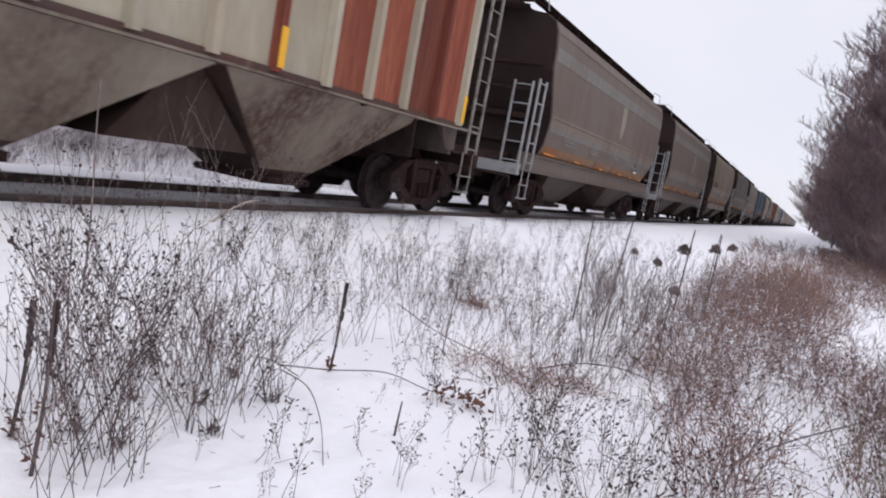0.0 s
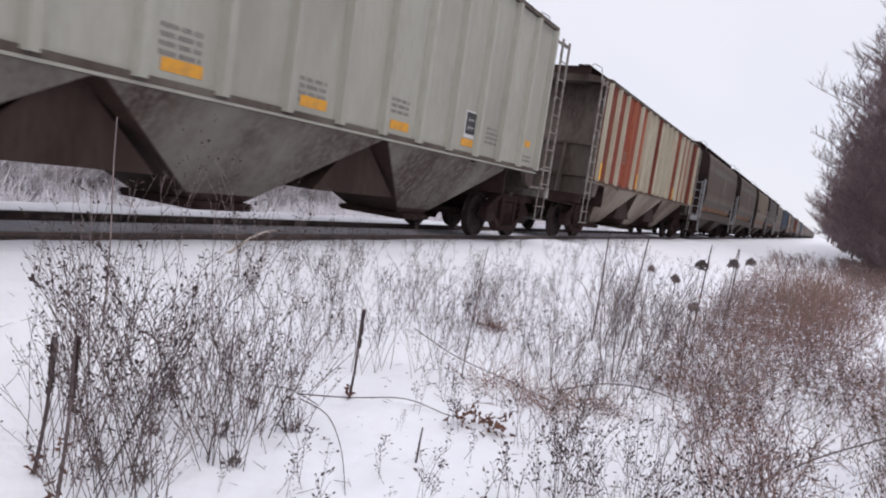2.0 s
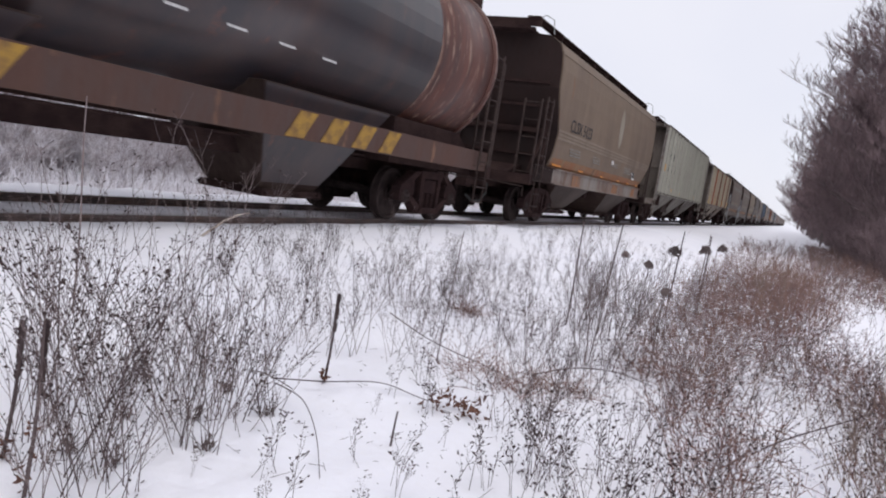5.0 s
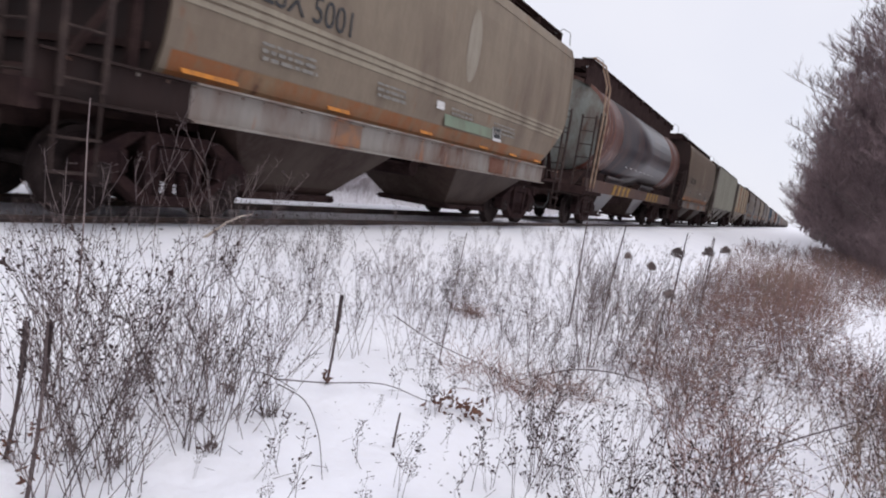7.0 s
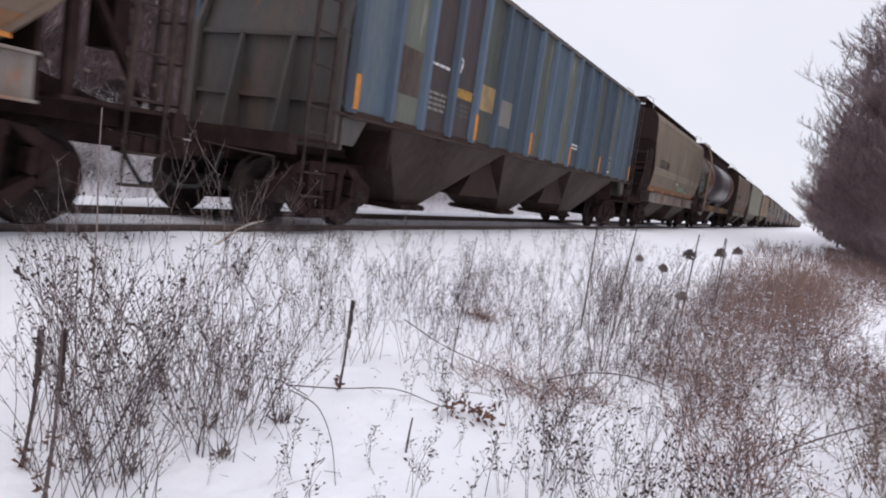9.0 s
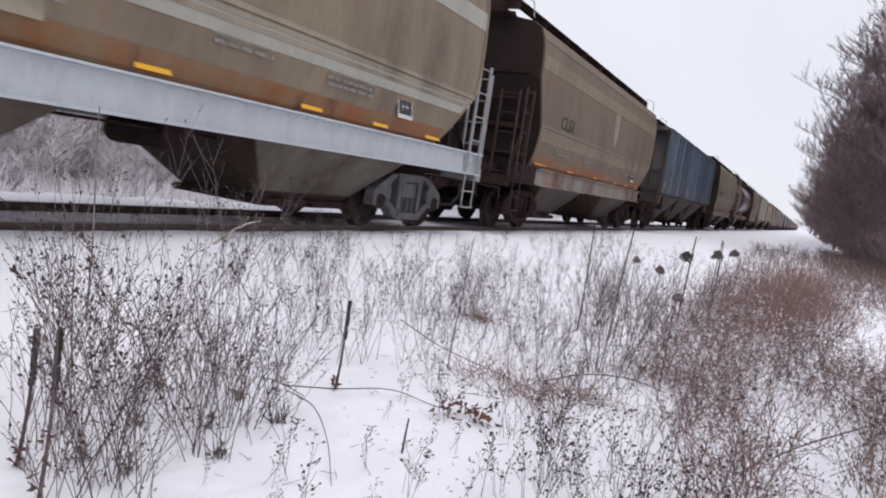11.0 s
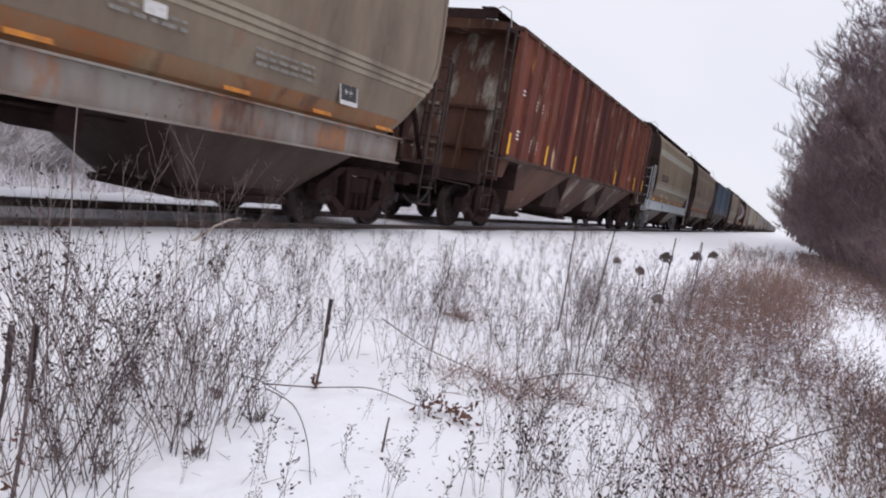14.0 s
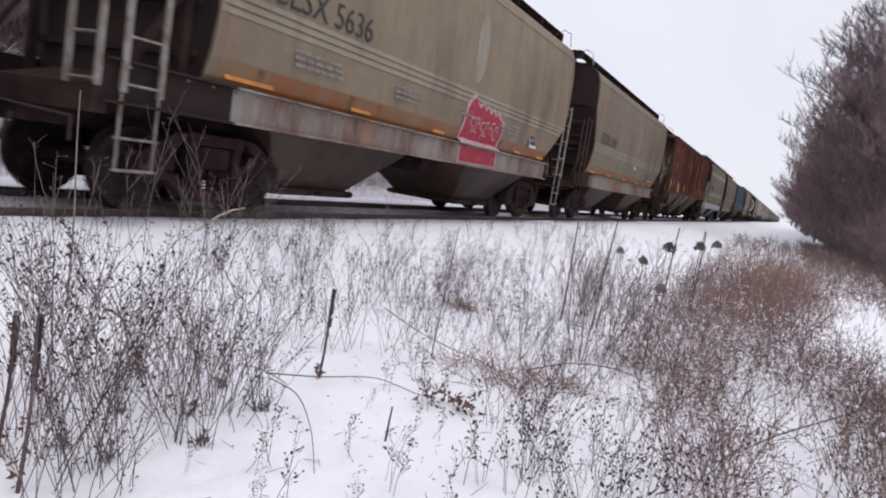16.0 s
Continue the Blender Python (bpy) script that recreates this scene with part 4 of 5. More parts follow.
    c = add(ribbed_car("dull blue ribbed hopper car with orange marker strips", -87.7, 8.0, [(0, 1, BLUE)], SLOPE_BROWN, DARK_GREY, 1.66, ribs=18, rib_mats=(BLUE_POST,), sill=SLOPE_DARK,
                      bays=(BLUE, OLIVE_BAY, BROWN_BAY, BROWN_BAY, OLIVE_BAY, BLUE, BLUE, OLIVE_BAY, BLUE, OLIVE_BAY, BLUE, BLUE, OLIVE_BAY, BLUE, OLIVE_BAY, BLUE, BLUE)))
    ribbed_marks(c, 8.0, 1.66, ORANGE, (5.50, 2.0), (-7.92, -4.193, -1.398, 1.398, 4.193, 7.92), ((1.75, 2.25, 2, 0.5, WHITE), (-5.90, 2.30, 4, 0.62, FADED), (-4.95, 2.25, 3, 0.62, OLIVE_BAY), (-5.90, 2.75, 1, 0.62, WHITE)))
    for yy, z, w, h, m in ((-3.72, 2.50, 0.74, 0.46, mat("ochre_patch_paint", (0.34, 0.235, 0.10), 0.7, second=(0.20, 0.14, 0.08), scale=3)), (-2.80, 2.35, 0.72, 0.5, WARM_GREY), (-6.55, 2.45, 0.74, 0.7, SLOPE_GREY), (-4.66, 2.42, 0.70, 0.16, HAZARD)):
        part("painted_patch", box(B(), 1.45, 1.454, yy - w / 2, yy + w / 2, z - h / 2, z + h / 2), m, c, "rectangle of other paint over old lettering")
    words("9", 0.42, WHITE, c, 1.453, -5.0, 2.72)

    c = add(round_car("brown-tan round-sided hopper car with faded bands", -105.5, TAN_BROWN, SILL_RUST, SLOPE_BROWN, stripe=TAN))
    round_marks(c, ORANGE, 3.8, lettering="CLSX", letter_y=-4.6)

    c = add(round_car("tan round-sided hopper car with pale bands and blue-grey sill", -121.25, TAN, SILL_GREY, SLOPE_GREY, stripe=LIGHT_GREY, ladder_mat=GALV, truck_mat=TRUCK_GREY, style="pale"))
    round_marks(c, YELLOW, 4.05, lettering="CLSX 5304", letter_y=-4.9)
    stencil(c, 1.424, -2.6, 1.40, 4, 0.55, FADED, h=0.03, gap=0.06)
    for yy, w in ((-3.6, 0.7), (-2.0, 0.9)):
        p = part("repainted_patch", box(B(), 0, 0.004, -w / 2, w / 2, -0.15, 0.15), SEAM_TAN, c, "paler repainted patch")
        p.matrix_basis = pose(cf_x(1.87) + 0.006, yy, 1.88, 0, -cf_lean(1.87), 0)

    c = add(ribbed_car("rust-red ribbed hopper car with heavy rust streaks", -138.7, 8.0, [(0, 1, RUST_RED)], SLOPE_PATCHY, SLOPE_PATCHY, 1.68, ribs=19, rib_mats=(RUST_STREAK, RUST_RED, RUST_STREAK, RUST_STREAK), bays=(RUST_RED, RUST_RED, RUST_STREAK)))
    ribbed_marks(c, 8.0, 1.68, YELLOW, None, (-7.92, -5.28, -2.64, 2.64, 6.16, 7.92), ((-7.3, 3.2, 2, 0.55, WHITE), (-6.3, 3.1, 3, 0.5, WHITE), (-7.3, 2.3, 3, 0.5, WHITE), (-6.3, 2.2, 4, 0.5, WHITE)))

    c = add(round_car("olive-tan round-sided hopper car with riveted rusty sill", -156.7, TAN_GREEN, SILL_RUST, SLOPE_BROWN, patches=((-1.5, 0.8, ORANGE_RUST), (3.9, 0.6, ORANGE_RUST))))
    round_marks(c, ORANGE, 4.0, lettering="CLSX 5343", letter_y=-5.3)
    reflector(c, cf_x(2.1) + 0.01, 0.7, 2.12, 0.27, 0.13, WHITE, cf_lean(2.1))

    c = add(round_car("tan round-sided hopper car with red spray-painted graffiti", -172.3, TAN, SILL_RUST, SLOPE_BROWN, ladder_mat=LADDER_PALE))
    round_marks(c, ORANGE, 4.2, lettering="CLSX 5636", letter_y=-5.2)
    graffiti(c)

    c = add(round_car("dark grey round-sided hopper car with pale ladders", -188.2, DARK_GREY, SLOPE_DARK, SLOPE_DARK, ladder_mat=GALV))
    round_marks(c, ORANGE, 4.0)

    # the forward part of the train, seen far off
    ahead = (0, 10, 12, 0, 6, 7, 12, 9, 0, 12, 6, 0, 12)
    y = 21.3
    last = 0
    for k in ahead:
        src = CARS[k][0]
        first = 9.4 if "ribbed" in src.name else 8.0
        y += (9.4 if "ribbed" in CARS[last][0].name else 8.0) + first
        last = k
        far = copy_thing(src, pose(TRACK_X, y, 0))
        CARS.append((far, y))
    # and beyond them, too far to show more than body, sill, hoppers and wheels
    paints = (DARK_GREY, TAN_BROWN, GREY_BROWN, DARK_GREY, SLOPE_GREY, RUST_RED, GREY_BROWN, DARK_GREY)
    for k in range(24):
        y += 16.2
        CARS.append((distant_car(y, paints[k * 5 % 8]), y))


def distant_car(y, body):
    car = thing("distant_hopper_car", "hopper car far down the line, dark with grime", "railway car", "cars of the train", pose(TRACK_X, y, 0))
    side = [(x, z) for x, z in CF_PROFILE]
    part("body", prism(B(), side + [(-x, z) for x, z in reversed(side)], -6.6, 6.6, "y"), body, car)
    part("side_sill", box(box(B(), 1.36, 1.46, -7.1, 7.1, 1.1, 1.46), -1.46, -1.36, -7.1, 7.1, 1.1, 1.46), SLOPE_GREY, car)
    part("running_board", box(B(), -0.8, 0.8, -6.9, 6.9, 4.74, 4.96), DARK, car)
    part("end_platform", box(B(), -1.3, 1.3, -7.5, 7.5, 0.95, 1.12), DARK, car)
    for s in (-1, 1):
        part("hopper", loft(B(), [[(-hx, s * 2.9 - hy, z), (hx, s * 2.9 - hy, z), (hx, s * 2.9 + hy, z), (-hx, s * 2.9 + hy, z)] for hx, hy, z in ((1.3, 2.0, 1.1), (0.6, 0.9, 0.36))]), SLOPE_DARK, car)
        bm = B()
        for dy in (-0.89, 0.89):
            lathe(bm, [(-0.80, 0.1), (-0.80, 0.45), (0.80, 0.45), (0.80, 0.1)], 0, s * 5.25 + dy, 0.455, 12)
        box(bm, 0.9, 1.1, s * 5.25 - 1.1, s * 5.25 + 1.1, 0.4, 0.8)
        part("truck", bm, TRUCK, car)
    return car


def graffiti(car):
    """A spray-painted red patch with a pale jagged rim and unreadable strokes, over body and sill."""
    def fill(name, left, right, tops, z0, z1, material, off, label=""):
        """Upright strips between the sides of the patch; tops gives the jagged upper edge."""
        bm = B()
        n = len(tops) - 1
        for i in range(n):
            ya, yb = left + (right - left) * i / n, left + (right - left) * (i + 1) / n
            ta, tb = z0 + (z1 - z0) * tops[i], z0 + (z1 - z0) * tops[i + 1]
            rows = 9
            grid = [[bm.verts.new(((cf_x(z) if z > 1.50 else 1.502 if z > 1.46 else 1.424) + off, y, z)) for y, z in ((ya, z0 + (ta - z0) * r / rows), (yb, z0 + (tb - z0) * r / rows))] for r in range(rows + 1)]
            for p, q in zip(grid, grid[1:]):
                bm.faces.new((p[0], p[1], q[1], q[0]))
        return part(name, bm, material, car, label)
    tops = (0.72, 0.92, 1.0, 0.86, 0.80, 0.90, 0.78, 0.86, 0.74, 0.84, 0.72, 0.80, 0.70, 0.66, 0.60)
    fill("graffiti_rim", 0.36, 2.34, tops, 1.50, 2.46, PINK, 0.016, "pale pink sprayed rim")
    fill("graffiti_fill", 0.44, 2.27, tops, 1.51, 2.38, RED, 0.020, "red sprayed paint")
    fill("graffiti_rim", 0.48, 2.36, (1.0,) * 6, 1.13, 1.45, PINK, 0.004, "pale pink sprayed rim")
    fill("graffiti_fill", 0.54, 2.30, (1.0,) * 6, 1.16, 1.45, RED, 0.008, "red sprayed paint")
    bm = B()
    for k in range(6):
        y, z = 0.66 + k * 0.25, 1.86 + 0.03 * math.sin(k * 2.1)
        pts = [(-0.14, 0.10), (-0.13, 0.0), (0.11, -0.01), (0.14, 0.10), (0.05, 0.15), (0.02, 0.06)] if k % 2 else [(0.13, 0.15), (0.12, 0.02), (0.02, 0.0), (-0.02, 0.13), (-0.14, 0.15)]
        tube(bm, [(cf_x(z + dz) + 0.026, y + dy, z + dz) for dz, dy in pts], 0.016, 4)
    part("graffiti_strokes", bm, PINK, car)


build_train()


# ---- plants ----
class Sticks:
    """Collects thin three-sided sticks and small pods for one mesh."""

    def __init__(self):
        self.v, self.f = [], []

    def stick(self, p, q, r0, r1):
        d = q - p
        u = d.cross(Vector((0.37, 0.21, 0.9)))
        if u.length < 1e-6:
            u = Vector((1, 0, 0))
        u.normalize()
        w = d.cross(u)
        w.normalize()
        n = len(self.v)
        for c, r in ((p, r0), (q, r1)):
            self.v += [c + r * u, c + r * (-0.5 * u + 0.866 * w), c + r * (-0.5 * u - 0.866 * w)]
        self.f += [(n, n + 1, n + 4, n + 3), (n + 1, n + 2, n + 5, n + 4), (n + 2, n, n + 3, n + 5)]

    def path(self, pts, r0, r1):
        k = len(pts) - 1
        first = len(self.v)
        for i in range(k + 1):
            d = (pts[min(i + 1, k)] - pts[max(i - 1, 0)]).normalized()
            u = d.cross(Vector((0.37, 0.21, 0.9)))
            u = u.normalized() if u.length > 1e-6 else Vector((1, 0, 0))
            w = d.cross(u)
            r = r0 + (r1 - r0) * i / k
            self.v += [pts[i] + r * u, pts[i] + r * (-0.5 * u + 0.866 * w), pts[i] + r * (-0.5 * u - 0.866 * w)]
        for n in range(first, first + 3 * k, 3):
            self.f += [(n, n + 1, n + 4, n + 3), (n + 1, n + 2, n + 5, n + 4), (n + 2, n, n + 3, n + 5)]

    def pod(self, p, a, b, d=None):
        """A pointed capsule of half width a and half length b along d."""
        d = (d or Vector((0, 0, 1))).normalized()
        u = d.orthogonal().normalized()
        w = d.cross(u)
        n = len(self.v)
        self.v += [p - b * d, p + a * u, p + a * w, p - a * u, p - a * w, p + b * d]
        self.f += [(n, n + 2, n + 1), (n, n + 3, n + 2), (n, n + 4, n + 3), (n, n + 1, n + 4), (n + 5, n + 1, n + 2), (n + 5, n + 2, n + 3), (n + 5, n + 3, n + 4), (n + 5, n + 4, n + 1)]

    def leaf(self, p, d, size, rng):
        """A small curled dry leaf: two folded quads."""
        d = d.normalized()
        u = d.orthogonal().normalized()
        u.rotate(Euler((0, 0, rng.uniform(0, 6))))
        n = len(self.v)
        h = d.cross(u) * size * 0.25
        self.v += [p, p + d * size * 0.5 + u * size * 0.3 + h, p + d * size, p + d * size * 0.5 - u * size * 0.3 + h, p + d * size * 0.5]
        self.f += [(n, n + 1, n + 4), (n + 1, n + 2, n + 4), (n, n + 4, n + 3), (n + 4, n + 2, n + 3)]

    def mesh(self, name, material):
        me = bpy.data.meshes.new(name)
        me.from_pydata([tuple(p) for p in self.v], [], self.f)
        me.materials.append(material)
        return me

    def part(self, name, material, parent=None, label="", kind=""):
        ob = new(name, self.mesh(name, material))
        ob.parent = parent
        return tagged(ob, label, kind=kind)


def bent(p, d, length, n, rng, wander=0.12, lift=0.0):
    """A wandering line of n pieces."""
    pts = [p.copy()]
    d = d.normalized()
    for _ in range(n):
        d = (d + wander * Vector((rng.uniform(-1, 1), rng.uniform(-1, 1), rng.uniform(-0.6, 0.6))) + Vector((0, 0, lift))).normalized()
        pts.append(pts[-1] + d * length / n)
    return pts


def aim(rng, tilt):
    a = rng.uniform(0, 2 * math.pi)
    return Vector((math.sin(tilt) * math.cos(a), math.sin(tilt) * math.sin(a), math.cos(tilt)))


def make_weed(rng, label, stems, height, branches, pods, stem_mat, pod_size=0.008, tilt=0.16, r=0.0042):
    """A dry branching weed with seed capsules along its upper twigs."""
    w = thing("dry_weed", label, "weed", "dry weeds in the snow")
    g, fine = Sticks(), Sticks()
    for _ in range(stems):
        s = Sticks()
        h = height * rng.uniform(0.7, 1.1)
        base = Vector((rng.uniform(-0.05, 0.05), rng.uniform(-0.05, 0.05), -0.06))
        pts = bent(base, aim(rng, rng.uniform(0, tilt * 1.6)), h, 7, rng, 0.11, 0.02)
        s.path(pts, r, r * 0.4)
        for _ in range(branches):
            i = rng.choice((2, 3, 3, 4, 4, 5, 5, 6))
            p = pts[i].lerp(pts[i + 1], rng.random()) if i < 7 else pts[7]
            d = (pts[i + 1] - pts[i]).normalized() + aim(rng, 1.3) * rng.uniform(0.5, 1.1)
            bl = h * rng.uniform(0.16, 0.42)
            bp = bent(p, d, bl, 3, rng, 0.12, 0.08)
            fine.path(bp, r * 0.5, r * 0.28)
            for _ in range(pods):
                j = rng.choice((1, 2, 2))
                q = bp[j].lerp(bp[j + 1], rng.random())
                e = q + aim(rng, rng.uniform(0.4, 1.4)) * rng.uniform(0.012, 0.05)
                fine.stick(q, e, r * 0.24, r * 0.22)
                if rng.random() < 0.75:
                    g.pod(e, pod_size * rng.uniform(0.5, 0.9), pod_size * rng.uniform(0.9, 1.7), e - q)
                else:
                    g.leaf(e, e - q, pod_size * rng.uniform(2, 4.5), rng)
        s.part("stem", stem_mat, w)
    fine.part("twig_mass", stem_mat, w, "", "stuff")
    g.part("seed_mass", POD, w, "small dark seed pods", "stuff")
    return w


def scatter(rng, kinds, count, x0, x1, y0, y1, lo, hi, keep=None):
    done = 0
    tries = 0
    while done < count and tries < count * 20:
        tries += 1
        x, y = rng.uniform(x0, x1), rng.uniform(y0, y1)
        if keep and not keep(x, y):
            continue
        m = pose(x, y, ground_z(x, y), rng.uniform(-5, 5), rng.uniform(-5, 5), rng.uniform(0, 360)) @ Matrix.Scale(1, 4)
        k = rng.choice(kinds)
        o = copy_thing(k, m)
        sc = rng.uniform(lo, hi)
        o.scale = (sc, sc, sc)
        done += 1


def far_weeds(rng, spots):
    """Weeds too far off to pick apart, joined by material. spots: (kinds, count, x0, x1, y0, y1, smallest, largest)."""
    heap = {}
    for kinds, count, x0, x1, y0, y1, lo, hi in spots:
        for _ in range(count):
            x, y = rng.uniform(x0, x1), rng.uniform(y0, y1)
            m = pose(x, y, ground_z(x, y), rng.uniform(-6, 6), rng.uniform(-6, 6), rng.uniform(0, 360)) @ Matrix.Scale(rng.uniform(lo, hi), 4)
            for piece in rng.choice(kinds).children:
                g = heap.setdefault(piece.data.materials[0].name, (Sticks(), piece.data.materials[0]))[0]
                n = len(g.v)
                g.v += [m @ v.co for v in piece.data.vertices]
                g.f += [tuple(i + n for i in p.vertices) for p in piece.data.polygons]
    for g, m in heap.values():
        tagged(g.part("far_weeds", m), "thin dry weeds in the snow towards the track", "dead weeds", kind="stuff")


def place(k, x, y, turn=0.0, sc=1.0):
    k.matrix_basis = pose(x, y, ground_z(x, y), 0, 0, turn)
    k.scale = (sc, sc, sc)


def clearing(x, y):
    """True where weeds may stand; the open patch of snow stays clear."""
    if ((x + 1.60) / 0.62) ** 2 + ((y - 2.95) / 0.75) ** 2 < 1:
        return False
    if ((x + 2.25) / 0.45) ** 2 + ((y - 3.45) / 0.5) ** 2 < 1:
        return False
    return x * x + y * y > 2.2 ** 2


def build_weeds():
    rng = random.Random(11)
    tall = [make_weed(rng, "tall dry branching weed with small dark seed pods", 2, 1.0, 7, 3, STEM, 0.0075, 0.34, 0.0030) for _ in range(5)]
    tall += [make_weed(rng, "tall dark dry weed with sparse seed pods", 2, 0.95, 5, 3, STEM_DARK, 0.008, 0.38, 0.0034) for _ in range(2)]
    mid = [make_weed(rng, "slender dry weed with fine twigs", 3, 0.62, 7, 3, STEM, 0.0065, 0.34, 0.0024) for _ in range(4)]
    low = [make_weed(rng, "short dry sprig with dark pods", 2, 0.40, 4, 3, STEM_DARK, 0.0085, 0.35, 0.0026) for _ in range(3)]
    shrub = [make_weed(rng, "dense bushy grey-brown weed clump", 11, 1.0, 9, 2, STEM, 0.006, 0.32, 0.0032) for _ in range(2)]
    bare = [make_weed(rng, "bare leaning dry stalks", 3, 0.80, 4, 2, STEM, 0.0065, 0.5, 0.0028) for _ in range(3)]
    place(tall[0], -2.15, 2.31); place(tall[1], -2.46, 1.81, 40); place(tall[2], -2.66, 2.22, 80); place(tall[3], -2.95, 1.96, 10); place(tall[4], -3.3, 2.35, 130)
    place(tall[5], -2.7, 2.6, 70); place(tall[6], -2.3, 1.9, 200)
    place(mid[0], -2.92, 6.38); place(mid[1], -2.7, 6.32, 50); place(mid[2], -1.7, 5.4, 90); place(mid[3], -1.9, 6.1, 20)
    place(low[0], -1.15, 2.9); place(low[1], -0.85, 3.1, 60); place(low[2], -1.0, 3.5, 120)
    place(shrub[0], -1.36, 5.80, 0, 1.05); place(shrub[1], -1.24, 6.55, 60, 1.1)
    place(bare[0], -2.55, 4.2); place(bare[1], -1.45, 4.5, 100); place(bare[2], -1.2, 4.2, 50)
    field = lambda x, y: clearing(x, y) and x < -2.05 - 0.25 * max(0.0, y - 2.2) and y > 0.25 - 0.55 * x
    scatter(rng, tall, 13, -2.95, -2.05, 1.3, 2.6, 0.75, 1.1, field)
    scatter(rng, tall, 12, -3.9, -2.2, 1.7, 3.6, 0.75, 1.1, field)
    scatter(rng, bare, 22, -3.1, -2.0, 1.3, 2.9, 0.7, 1.1, field)
    scatter(rng, bare + tall, 12, -2.6, -1.92, 1.3, 2.05, 0.5, 0.8, field)
    scatter(rng, bare + mid, 22, -2.9, -2.1, 2.2, 3.9, 0.6, 0.95, field)
    scatter(rng, tall + mid, 16, -4.8, -2.6, 2.8, 5.4, 0.55, 0.85, field)
    scatter(rng, mid + bare, 34, -3.4, -1.9, 3.7, 5.8, 0.55, 0.95, clearing)
    scatter(rng, bare, 14, -1.3, -0.35, 3.0, 5.4, 0.6, 0.9, clearing)
    scatter(rng, low, 16, -1.9, -0.4, 2.1, 3.6, 0.5, 1.0, clearing)
    scatter(rng, low, 20, -1.5, -0.1, 2.35, 4.0, 0.6, 1.2, clearing)
    scatter(rng, bare, 16, -1.35, -0.25, 2.9, 5.2, 0.45, 0.8, clearing)
    scatter(rng, low, 30, -2.1, -0.9, 1.9, 4.2, 0.35, 0.8)
    scatter(rng, bare + mid, 18, -1.9, -0.9, 3.9, 5.6, 0.55, 0.9, clearing)
    scatter(rng, shrub, 6, -1.9, -0.9, 6.0, 9.0, 0.75, 1.0)
    far_weeds(rng, ((mid, 56, -5.1, -2.4, 4.8, 9.0, 0.5, 0.85), (mid + bare, 46, -3.6, -1.2, 5.8, 9.5, 0.55, 0.95), (low, 30, -4.9, -2.6, 4.0, 6.5, 0.5, 0.9), (mid, 44, -5.2, -1.5, 9.0, 20.0, 0.6, 1.0)))
    for k, dx, dy, sc in ((0, 0, 0, 1.45), (2, 0.12, 0.1, 1.3), (3, -0.5, -0.25, 1.2)):
        o = copy_thing(tall[k], pose(-4.29 + dx, 4.39 + dy, ground_z(-4.29 + dx, 4.39 + dy), 0, 0, 70 * k))
        o.scale = (sc, sc, sc)


